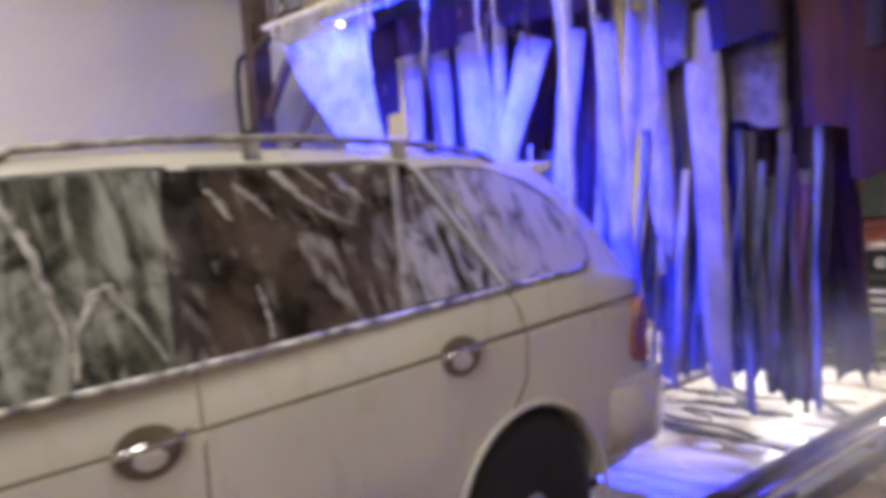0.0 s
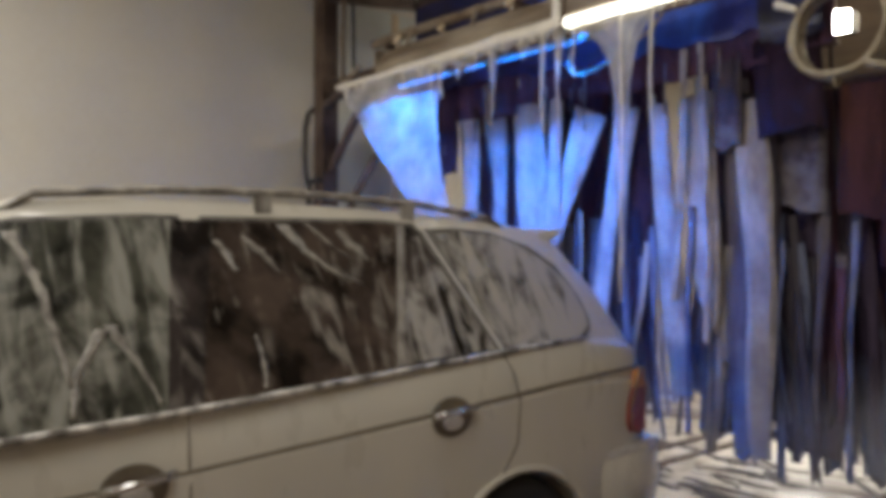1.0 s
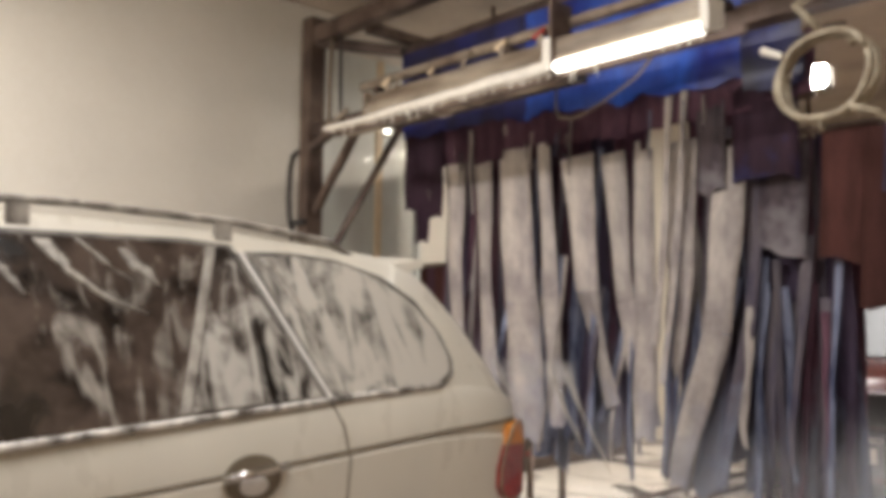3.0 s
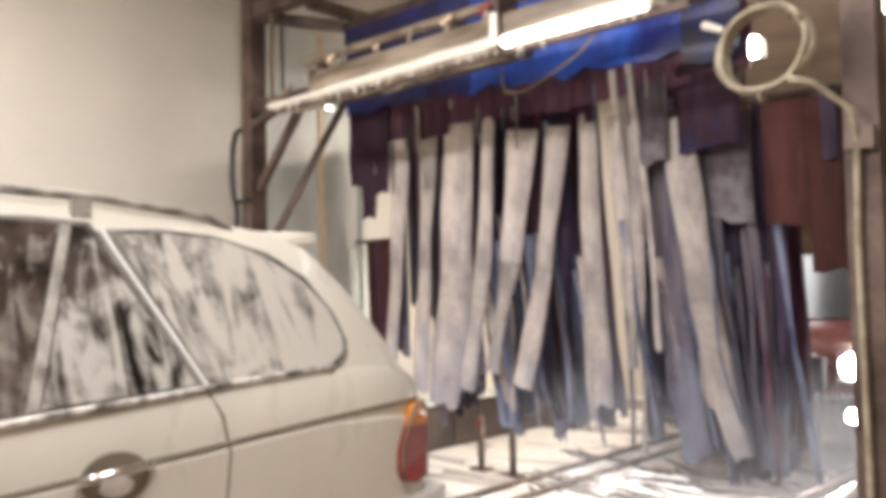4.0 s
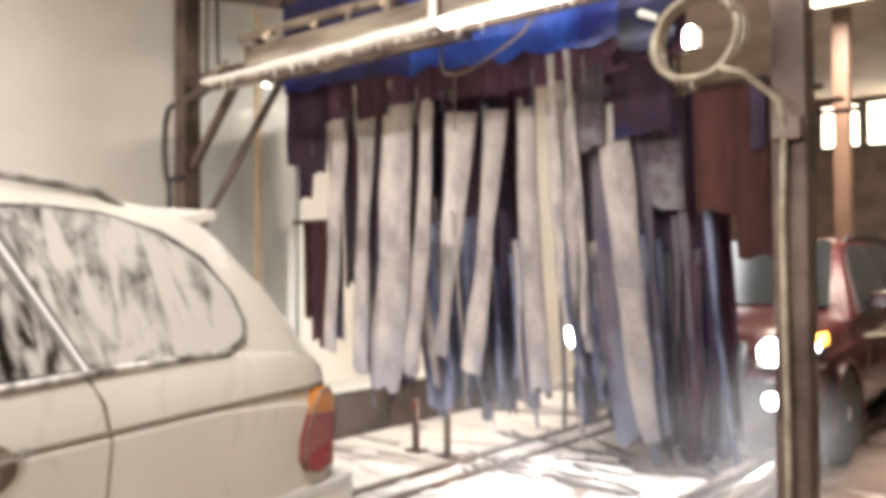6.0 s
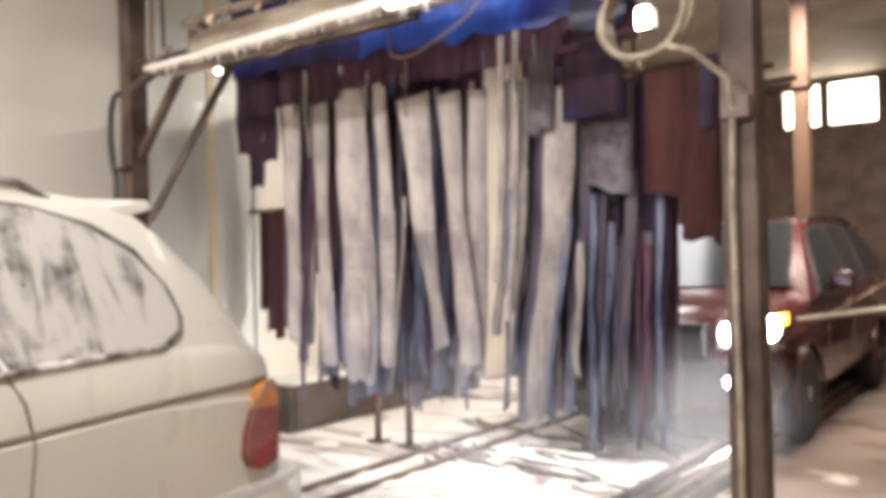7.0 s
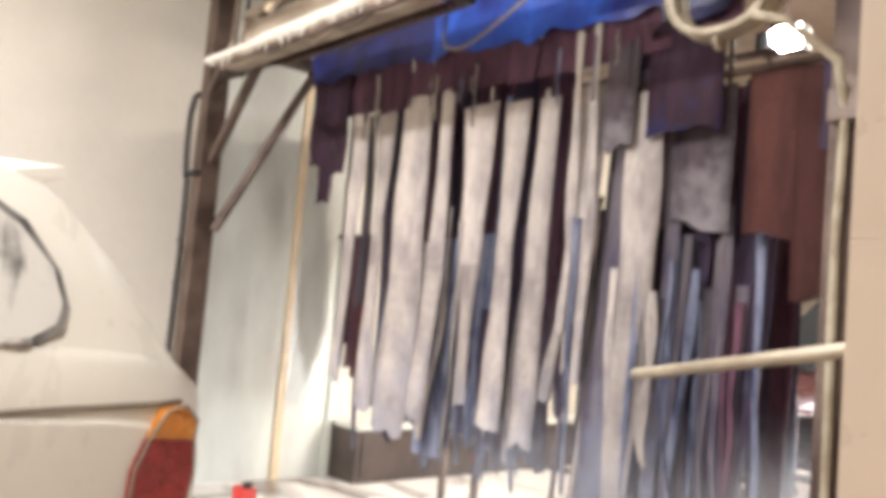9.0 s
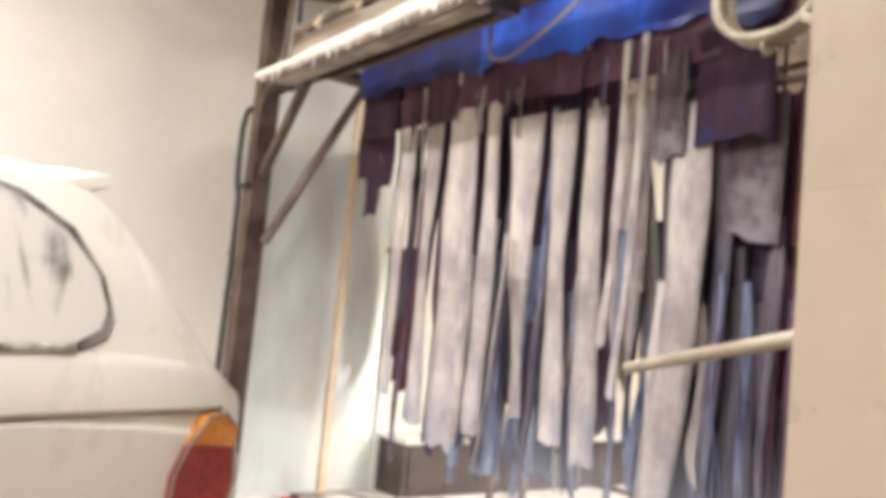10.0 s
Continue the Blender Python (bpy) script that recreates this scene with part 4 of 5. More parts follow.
# hoses on the gantry
hose = thing("looped_hose", "dark hose hanging in a loop on the gantry post", "hose")
part("tube", pipe(bmesh.new(), [(-4.62 + dx, 2.93, z) for dx, z in ((0.02, 2.62), (-0.04, 2.60), (-0.08, 2.50), (-0.09, 2.3), (-0.07, 2.14), (-0.03, 2.05), (-0.02, 1.6), (-0.03, 1.0), (-0.02, 0.3), (-0.02, 0.012))], 0.02), M_BLACKHOSE, hose, "", True)
part("clip", bx(bmesh.new(), -4.66, -4.475, 2.90, 2.94, 2.08, 2.11, 0.004), M_BLACKPLASTIC, hose)
cable = thing("loose_cable", "tangle of thin wire tied to the gantry post", "cable")
part("wire", pipe(bmesh.new(), [(-4.60 - 0.05 * math.sin(a * 1.3), 2.92 + 0.015 * math.cos(a * 2), 1.35 + 0.028 * a) for a in np.linspace(0, 12, 60)], 0.004, 5), M_BLACKHOSE, cable)
feed = thing("hanging_feed_hose", "cream feed hose hanging in a shallow loop below the trough", "hose")
part("tube", pipe(bmesh.new(), [(-2.17, 2.955, 2.72), (-2.18, 2.955, 2.53), (-2.16, 2.953, 2.482), (-2.08, 2.953, 2.459), (-2.0, 2.95, 2.468), (-1.90, 2.95, 2.50), (-1.79, 2.95, 2.545), (-1.67, 2.95, 2.60), (-1.55, 2.955, 2.72)], 0.007), M_STEEL_PALE, feed, "", True)
coil = thing("hose_coil", "round coil of thick cream hose hanging from the gantry", "hose")
cx, cy, cz = -0.715, 2.74, 2.36
pts = []
for k in range(126):
    a = 2 * math.pi * k / 30 + 0.5
    r = 0.166 + 0.011 * math.sin(2 * a + 0.8) + 0.012 * math.sin(k * 0.21) + 0.004 * math.sin(k * 0.9)
    pts.append((cx + r * math.cos(a) + 0.01 * math.sin(k * 0.13), cy + 0.0007 * k, cz + r * math.sin(a) * 1.03))
part("winding", pipe(bmesh.new(), pts, 0.0135), M_HOSE, coil, "", True)
for a in (0.9, 2.9, 4.6):
    part("tie", cyl(bmesh.new(), (cx + 0.170 * math.cos(a - 0.03), cy + 0.045, cz + 0.17 * math.sin(a - 0.03)), (cx + 0.170 * math.cos(a + 0.03), cy + 0.045, cz + 0.17 * math.sin(a + 0.03)), 0.03, 10), M_HOSE, coil)
part("tail", pipe(bmesh.new(), [(cx + 0.10, cy, cz - 0.13), (cx + 0.17, cy + 0.05, cz - 0.15), (-0.43, 2.86, 2.10), (-0.43, 2.915, 1.98), (-0.44, 2.917, 1.6), (-0.43, 2.917, 0.8), (-0.43, 2.917, 0.03)], 0.013), M_HOSE, coil, "", True)
part("lead", pipe(bmesh.new(), [(cx - 0.02, cy + 0.02, cz + 0.2), (cx - 0.1, 2.75, cz + 0.3), (cx - 0.02, 2.9, cz + 0.42), (-0.5, 2.98, cz + 0.55), (-0.51, 2.92, 3.2)], 0.016), M_HOSE, coil, "", True)
part("nozzle", cyl(bmesh.new(), (cx - 0.15, cy, cz + 0.11), (cx - 0.23, cy, cz + 0.15), 0.013, 12, 0.018), M_LIP, coil, "white plastic nozzle")
part("hanger", beam(bmesh.new(), (cx, cy + 0.03, cz + 0.2), (cx, 2.96, 2.62), 0.02, 0.02), M_STEEL, coil)

# floodlight beyond the curtain
flood = thing("floodlight", "small glaring floodlight hanging from the ceiling", "lamp")
part("stem", cyl(bmesh.new(), (-1.80, 5.16, 3.1), (-1.80, 5.16, 3.9), 0.015), M_STEEL, flood)
part("head", bx(bmesh.new(), -1.95, -1.66, 5.10, 5.20, 2.98, 3.12, 0.015), M_BLACKPLASTIC, flood)
part("lens", bx(bmesh.new(), -1.85, -1.675, 5.085, 5.10, 2.985, 3.115, 0.005), M_FLOOD, flood, "glaring lens")

# ------------------------------------------------------------------ cloth curtain
curtain = thing("cloth_curtain", "hanging wash curtain of soapy felt strips under a blue cover", "wash curtain")
for y in (3.42, 4.20):
    part("carrier_beam", bx(bmesh.new(), -4.0, -0.5, y, y + 0.09, 3.26, 3.38, 0.006), M_STEEL, curtain, "dark carrier beam")
for x in (-3.98, -0.58):
    part("carrier_arm", bx(bmesh.new(), x, x + 0.08, 3.05, 4.75, 3.385, 3.46, 0.006), M_STEEL, curtain)
    part("hanger_rod", cyl(bmesh.new(), (x + 0.04, 4.3, 3.45), (x + 0.04, 4.3, 3.9), 0.02), M_STEEL, curtain)
for y in (3.44, 3.80, 4.20, 4.55):
    part("strip_bar", cyl(bmesh.new(), (-3.95, y + 0.02, 2.79), (-1.52, y + 0.02, 2.79), 0.022), M_STEEL, curtain, "", True)
    part("low_bar", cyl(bmesh.new(), (-1.6, y + 0.02, 2.325), (-0.52, y + 0.02, 2.325), 0.016), M_STEEL, curtain, "", True)
    part("bar_hanger", cyl(bmesh.new(), (-1.56, y + 0.02, 2.325), (-1.56, y + 0.02, 2.79), 0.012, 8), M_STEEL, curtain)
    for x in (-3.9, -2.2, -1.55):
        part("bar_hanger", cyl(bmesh.new(), (x, y + 0.02, 2.79), (x, y + 0.03, 3.40), 0.014, 8), M_STEEL, curtain)


def sheet(bm, x0, x1, y, top, bottom, nx, nz, wave, thick=0.006):
    """A hanging sheet with soft folds; top and bottom: functions of x."""
    grid = []
    for i in range(nx + 1):
        x = x0 + (x1 - x0) * i / nx
        zt, zb = top(x), bottom(x)
        grid.append([Vector((x, y + wave * math.sin(7.0 * x + 1.3 * j) * (0.3 + j / nz), zt + (zb - zt) * j / nz)) for j in range(nz + 1)])
    front = [[bm.verts.new(p) for p in c] for c in grid]
    back = [[bm.verts.new(p + Vector((0, thick, 0))) for p in c] for c in grid]
    for i in range(nx):
        for j in range(nz):
            bm.faces.new((front[i][j], front[i + 1][j], front[i + 1][j + 1], front[i][j + 1]))
            bm.faces.new((back[i][j], back[i][j + 1], back[i + 1][j + 1], back[i + 1][j]))
    return bm


rag = lambda x: 0.05 * noise.noise((x * 6, 0.3, 0)) + 0.02 * noise.noise((x * 21, 1.3, 0))
edge = lambda x: 2.625 - 0.035 * (x + 2.2) + rag(x)
# far end: the tube's light fading out is put into the darker colour
part("cover_end", sheet(bmesh.new(), -3.93, -2.76, 3.36, lambda x: 3.29, edge, 30, 8, 0.012), M_COVER_DIM, curtain, "far end of the blue cover, dimness put into its colour", True)
part("blue_cover", sheet(bmesh.new(), -2.757, -1.36, 3.36, lambda x: 3.29, edge, 40, 8, 0.012), M_BLUE, curtain, "creased blue tarpaulin cover", True)
part("cover_end", sheet(bmesh.new(), -1.357, -1.06, 3.362, lambda x: 3.29, lambda x: 2.53 + rag(x), 12, 8, 0.012), M_COVER_DIM, curtain, "dark blue end of the cover", True)
# dark felt headers at the top of each strip
random.seed(11)
x = -3.88
while x < -1.2:
    w = random.uniform(0.16, 0.30)
    hz = 2.44 + random.uniform(-0.03, 0.05)
    part("felt_header", sheet(bmesh.new(), x, x + w - 0.006, 3.40 + random.uniform(0, 0.02), lambda q: 2.80, lambda q: hz + 0.3 * rag(q), 4, 5, 0.012), M_FELT_DARK, curtain, "dark wet felt header", True)
    x += w
for x0, x1, zb, zt in ((-3.92, -3.80, 2.17, 2.8), (-3.80, -3.66, 1.94, 2.8), (-3.66, -3.52, 2.10, 2.8)):
    part("felt_header", sheet(bmesh.new(), x0, x1, 3.385, lambda q: zt, lambda q: zb + 0.01 * math.sin(40 * q), 4, 8, 0.008), M_HEM, curtain, "", True)

# slack wires under the trough
random.seed(8)
for k in range(6):
    x, ln = -3.55 + 0.34 * k + random.uniform(-0.08, 0.08), random.uniform(0.22, 0.42)
    dip = random.uniform(0.02, 0.055)
    part("slack_wire", pipe(bmesh.new(), [(x + ln * q / 8, 2.617 + 0.006 * math.sin(q), 2.555 - dip * math.sin(math.pi * q / 8)) for q in range(9)], 0.0045, 5), M_BLACKHOSE if k % 2 else M_STEEL_PALE, gantry)
part("post_box", bx(bmesh.new(), -0.475, -0.365, 2.90, 2.938, 1.95, 2.04, 0.008), M_BROWN, gantry, "small brown box on the post")
pipes = part("riser_pipe", pipe(bmesh.new(), [(-4.30, 3.0, 3.42), (-4.30, 2.99, 3.1), (-4.27, 2.97, 2.9), (-4.20, 2.92, 2.74), (-4.0, 2.80, 2.70), (-3.7, 2.71, 2.74)], 0.018, 8), M_STEEL_PALE, gantry, "", True)
part("riser_pipe", pipe(bmesh.new(), [(-4.22, 3.02, 3.42), (-4.20, 3.02, 2.69)], 0.012, 8), M_BLACKHOSE, gantry, "", True)

STRIPS = []  # object, base pose, swing in degrees, phase, early lean
random.seed(3)


def strip(x, y, zt, zb, w, mats, swing, phase, early=0.0, taper=0.0, bend=0.0, curl=1.0, hinged=False):
    """A felt strip hanging from its own pivot, with soft curls and a frayed end; hinged: its lower half trails on its own."""
    n, ln = 22, zt - zb
    ph, amp = random.uniform(0, 6.28), random.uniform(0.002, 0.008)
    cols = []
    for i in range(5):
        u = i / 4 - 0.5
        col_ = []
        for j in range(n + 1):
            v = j / n
            ww = w * (1 - taper * v + 0.05 * curl * math.sin(5 * v + ph)) + 0.35 * w * curl * noise.noise((u * 1.5, v * 4.5, ph)) * (0.15 + v)
            cur = curl * (amp * math.sin(5 * v + ph) * v * 3 + bend * v * v)
            twist = 0.45 * curl * math.sin(2.3 * v + ph) * v
            end = 0.09 * noise.noise((u * 4.3 + ph, ph * 3, 1)) * min(1, w / 0.1) if j == n else 0
            fold = 0.016 * curl * noise.noise((u * 3 + ph, v * 3, 2))
            col_.append(Vector((u * ww * math.cos(twist) + cur, u * ww * math.sin(twist) + 0.012 * curl * math.sin(4 * v + 2 * ph) * v + fold, -ln * v + end)))
        cols.append(col_)
    half = int(n * 0.55) if hinged else n

    def cloth(j0, j1):
        bm = bmesh.new()
        front = [[bm.verts.new(p) for p in c[j0:j1 + 1]] for c in cols]
        back = [[bm.verts.new(p + Vector((0, 0.007, 0))) for p in c[j0:j1 + 1]] for c in cols]
        for i in range(4):
            for j in range(j1 - j0):
                bm.faces.new((front[i][j], front[i + 1][j], front[i + 1][j + 1], front[i][j + 1]))
                bm.faces.new((back[i][j], back[i][j + 1], back[i + 1][j + 1], back[i + 1][j]))
        for c, d in ((front[0], back[0]), (front[4], back[4])):
            for j in range(j1 - j0):
                bm.faces.new((c[j], d[j], d[j + 1], c[j + 1]))
        return bm

    ob = part("felt_strip", cloth(0, half), mats, curtain, "", True)
    ob.location = (x, y, zt)
    STRIPS.append((ob, (x, y, zt), swing, phase, early))
    if hinged:
        low = part("strip_end", cloth(half, n), mats, ob, "", True)
        ENDS.append((low, cols[2][half].copy(), swing, phase, early))
    return ob


S2 = (M_FELT,)
PI = math.pi
ENDS = []  # object, hinge, swing, phase, early lean
for x, w, zt, zb, sw, ph, early, tp in ((-3.46, .21, 2.53, .93, 2, 2.4, 2, .35), (-3.19, .17, 2.52, .78, 2, 2.6, 3, .25), (-2.91, .28, 2.51, .70, 2.5, 2.7, 4, .3), (-2.675, .105, 2.50, .82, 3, 2.6, -5, .2),
                                        (-2.42, .24, 2.375, .93, 6.5, PI, -27, .45), (-2.165, .165, 2.36, .84, 5.5, PI - .2, -12, .2), (-1.965, .13, 2.35, .80, 2.5, .6, 3, .1), (-1.735, .22, 2.37, 1.15, 2, .3, 4, .7),
                                        (-1.45, .165, 2.30, .60, 6.5, 0, 4, .3)):
    strip(x, 3.43, zt, zb, w, S2, sw, ph, early, tp, random.uniform(-0.03, 0.03), 1.0, True)
for x, w, zb, mt in ((-3.31, .05, .9, M_FELT), (-3.08, .035, .7, M_FELT_MID), (-2.78, .05, .62, M_FELT_BLUE), (-2.56, .04, .74, M_FELT_MID), (-2.30, .04, .66, M_FELT_BLUE), (-2.05, .035, .7, M_FELT), (-1.57, .17, .58, M_FELT_MID), (-1.34, .07, .6, M_FELT_MID)):
    strip(x, 3.50, 2.42, zb, w, (mt,), random.uniform(2, 5), random.uniform(-.6, .6), random.uniform(-7, 4), .1, 0, 1.0, w > .04)
# pads and shorter darker strips towards the near side
for x, y, w, zt, zb, mt in ((-1.55, 3.40, .15, 2.50, 2.06, M_PAD), (-1.22, 3.50, .25, 2.30, 1.76, M_PAD), (-1.19, 3.80, .26, 2.2, 1.58, M_PAD), (-3.50, 3.46, .07, 2.5, 1.0, M_FELT_MID), (-3.56, 3.6, .08, 2.5, 1.35, M_FELT_MID), (-3.62, 4.3, .2, 2.75, 1.9, M_FELT_DARK),
                            (-0.90, 3.46, .24, 2.32, 1.7, M_FELT_MAROON), (-0.74, 3.44, .18, 2.30, 1.5, M_FELT_MAROON), (-0.60, 3.5, .16, 2.34, 1.6, M_FELT_MAROON), (-0.70, 3.42, .07, 2.33, 2.0, M_FELT_NAVY), (-0.60, 3.42, .05, 2.33, 1.95, M_FELT_NAVY)):
    strip(x, y, zt, zb, w, (mt,), 2, random.uniform(-1, 1), curl=0.12)
strip(-1.265, 3.41, 2.79, 2.11, .33, (M_HEM,), 1, 0, 4, curl=0.12)
for k in range(13):
    x = -3.62 + 0.232 * k + random.uniform(-0.04, 0.04)
    if -2.24 < x < -1.90 or x > -1.15:
        continue
    dark = x > -1.3 or random.random() < 0.75
    strip(x, 3.80, 2.76 if x < -1.5 else 2.34, random.uniform(0.45, 0.75), random.uniform(.12, .20), (M_FELT_NAVY if random.random() < .5 else M_FELT_DARK,) if dark else (M_FELT_MID,), random.uniform(3, 6), random.uniform(-0.8, 0.8), random.uniform(-8, 8), random.uniform(0, .2))
for k in range(21):
    x = -4.05 + 0.155 * k + random.uniform(-0.03, 0.03)
    if -2.52 < x < -2.14 or x > -1.33:
        continue
    strip(x, 4.20, 2.78 if x < -1.65 else 2.34, random.uniform(0.4, 0.8) if x > -3.7 else random.uniform(0.95, 1.5), random.uniform(.14, .22), (M_FELT_DARK if x < -1.5 or random.random() < .4 else M_FELT_MAROON,), random.uniform(2, 5), random.uniform(-0.8, 0.8), random.uniform(-5, 5))
for k in range(9):
    strip(-1.62 + 0.085 * k + random.uniform(-0.02, 0.02), 3.70 + random.uniform(0, 0.5), 2.34, random.uniform(0.42, 0.6), random.uniform(.10, .17), ((M_FELT_DARK, M_FELT_MID, M_FELT_NAVY)[k % 3],), random.uniform(2, 6), random.uniform(-1, 1), random.uniform(-6, 6)) if 5 <= k <= 6 else None
for k in range(4):
    strip(-1.31 + 0.085 * k, 3.62 + 0.05 * (k % 3), 2.34, random.uniform(0.46, 0.62), random.uniform(.10, .15), ((M_FELT_NAVY, M_FELT_DARK, M_FELT_MID)[k % 3],), random.uniform(3, 7), random.uniform(-1, 1), random.uniform(-6, 6))

for k in range(23):
    x = -4.45 + 0.15 * k + random.uniform(-0.03, 0.03)
    if -2.76 < x < -2.36 or x > -1.42:
        continue
    strip(x, 4.55, 2.78 if x < -1.75 else 2.34, random.uniform(0.5, 0.9) if x > -4.0 else random.uniform(1.1, 1.6), random.uniform(.16, .22), (M_FELT_DARK if k % 3 else M_FELT_MAROON,), random.uniform(2, 4), random.uniform(-0.8, 0.8), random.uniform(-4, 4))

# side pads on a bar from the far wall
part("side_bar", cyl(bmesh.new(), (-4.97, 4.36, 1.86), (-4.45, 4.36, 1.86), 0.015, 10), M_STEEL, curtain, "", True)
for x, zb, mt in ((-4.80, 1.05, M_FELT_MAROON), (-4.71, 0.85, M_FELT_DARK), (-4.61, 0.80, M_FELT_MAROON), (-4.52, 0.92, M_FELT_DARK)):
    strip(x, 4.36, 1.86, zb, 0.105, (mt,), 1.5, random.uniform(-.4, .4), curl=0.2)
# strips tied over the header, and wet streaks hanging down it
for x, w, zb in ((-1.775, .045, 1.30), (-1.68, .04, 1.1), (-3.25, .03, 2.1)):
    strip(x, 3.385, 2.63 + random.uniform(-.03, .03), zb, w, (M_FELT,), random.uniform(2, 5), random.uniform(-.3, .3), random.uniform(-3, 3), 0.3, random.uniform(-.03, .03))
for k in range(14):
    strip(random.uniform(-3.4, -1.4), 3.378, random.uniform(2.50, 2.62), random.uniform(2.25, 2.46), random.uniform(.004, .009), (random.choice((M_FELT_MID, M_FELT, M_FELT_BLUE)),), 1, 0, 0, 0.4, 0, 0.3)
# narrow torn shreds between the strips
random.seed(29)
for k in range(26):
    x = random.uniform(-3.4, -1.15)
    x += 0.22 if -2.02 < x < -1.80 else 0
    low = random.random() < 0.9
    strip(x, random.choice((3.405, 3.47, 3.56, 3.62)), random.uniform(1.5, 1.95) if low else 2.46, random.uniform(0.52, 0.85) if low or random.random() < .5 else random.uniform(1.0, 1.6), random.uniform(.016, .05),
          (random.choice((M_FELT_BLUE, M_FELT_MID, M_FELT, M_FELT_BLUE)) if low else random.choice((M_FELT_MID, M_FELT, M_FELT_DARK)),), random.uniform(3, 9), random.uniform(-1, 1), random.uniform(-6, 6), random.uniform(0, .5), random.uniform(-.05, .05), 1.4)
for k in range(13):
    x = -3.3 + 0.17 * k + random.uniform(-0.06, 0.06)
    if -2.14 < x < -1.84:
        continue
    strip(x, random.uniform(3.56, 3.72), random.uniform(1.35, 1.9), random.uniform(0.55, 0.72), random.uniform(.07, .15), (random.choice((M_FELT_BLUE, M_FELT_NAVY, M_FELT_MID)),), random.uniform(3, 6), random.uniform(-1, 1), random.uniform(-6, 6), random.uniform(0, .3))

for k in range(16):
    x = -1.36 + 0.026 * k + random.uniform(-0.02, 0.02)
    strip(x, random.uniform(3.52, 3.60), random.uniform(1.45, 1.85), random.uniform(0.46, 0.78), random.uniform(.025, .06), (random.choice((M_FELT_BLUE, M_FELT_MID, M_FELT_NAVY, M_FELT_DARK)),), random.uniform(2, 5), random.uniform(-1, 1), random.uniform(-4, 4), random.uniform(0, .4), random.uniform(-.03, .03), 1.3)
strip(-2.12, 4.24, 2.78, 0.5, .11, (M_FELT_DARK,), 1.5, 0.3)

# ------------------------------------------------------------------ running soap that falls away
VEILS = []


def veil_sheet(x0, x1, lengths, phase, lean=0.0, strands=()):
    bm = bmesh.new()
    nx, nz = 64, 10
    grid = []
    for i in range(nx + 1):
        u = i / nx
        ln = lerp(lengths, u) + 0.03 * noise.noise((u * 9, phase, 0)) + 0.015 * noise.noise((u * 31, phase, 2))
        grid.append([Vector((x0 + (x1 - x0) * u + 0.10 * (j / nz) * ln * (0.6 - u) + lean * (ln * j / nz) ** 2, 0.01 * math.sin(9 * u + j), -max(0.01, ln) * j / nz)) for j in range(nz + 1)])
    f = [[bm.verts.new(p) for p in c] for c in grid]
    for i in range(nx):
        for j in range(nz):
            bm.faces.new((f[i][j], f[i + 1][j], f[i + 1][j + 1], f[i][j + 1]))
    ob = tagged(part("soap_veil", bm, M_VEIL, None, "", True), "milky veil of running soap hanging from the trough", "soap foam", "running soap")
    ob.location = (0, 2.592, 2.592)
    VEILS.append(ob)
    for u, ln, r in strands:
        x = x0 + (x1 - x0) * u
        pts = [(x + 0.006 * math.sin(7 * k + 9 * u) + lean * (ln * k / 9) ** 2, -0.008 + 0.004 * math.sin(3 * k), -ln * k / 9) for k in range(10)]
        part("strand", pipe(bmesh.new(), pts, r, 6), M_LIP, ob, "thin white string of soap", True)
    return ob


veil_sheet(-3.70, -2.72, [(0, 0.03), (0.08, 0.12), (0.2, 0.30), (0.36, 0.56), (0.5, 0.80), (0.62, 0.98), (0.78, 1.02), (0.86, 0.80), (0.90, 0.34), (0.94, 0.16), (1.0, 0.03)], 1.0, 0.30, ((0.05, 0.06, 0.009), (0.88, 0.42, 0.004), (0.955, 0.20, 0.005)))
veil_sheet(-1.86, -1.34, [(0, 0.03), (0.15, 0.05), (0.3, 0.10), (0.42, 0.22), (0.49, 0.45), (0.53, 1.05), (0.565, 1.2), (0.60, 0.9), (0.64, 0.34), (0.72, 0.17), (0.82, 0.08), (0.85, 0.06), (0.862, 0.62), (0.875, 0.06), (1.0, 0.02)], 4.0, 0.0, ((0.06, 0.24, 0.004), (0.57, 1.25, 0.006), (0.87, 0.66, 0.004)))
veil_sheet(-2.72, -1.86, [(0, 0.02), (0.10, 0.04), (0.115, 0.20), (0.13, 0.04), (0.25, 0.10), (0.3, 0.03), (0.40, 0.03), (0.415, 0.38), (0.43, 0.02), (0.6, 0.03), (0.66, 0.12), (0.7, 0.02), (0.80, 0.02), (0.815, 0.45), (0.83, 0.02), (0.9, 0.02), (0.93, 0.30), (0.96, 0.02), (1.0, 0.02)], 7.0, 0.0, ((0.415, 0.40, 0.004), (0.815, 0.47, 0.005), (0.93, 0.62, 0.004)))

# drifts of fine spray over the floor at the foot of the curtain
SPRAY = []
for px, py, pz in ((-0.98, 3.32, 0.56), (-1.02, 3.98, 0.55), (-1.85, 3.30, 0.57)):
    bm = bmesh.new()
    grid = [[bm.verts.new((-0.64 + 1.28 * i / 14, 0.05 * noise.noise((i * 0.4, j * 0.4, px)), -0.54 + 1.08 * j / 12)) for j in range(13)] for i in range(15)]
    for i in range(14):
        for j in range(12):
            bm.faces.new((grid[i][j], grid[i + 1][j], grid[i + 1][j + 1], grid[i][j + 1]))
    ob = tagged(part("water_spray", bm, M_SPRAY, None, "", True), "thin drift of fine water spray over the wet floor", "water spray", "drifts of spray", "stuff")
    ob.location = (px, py, pz)
    SPRAY.append((ob, px, py, pz))

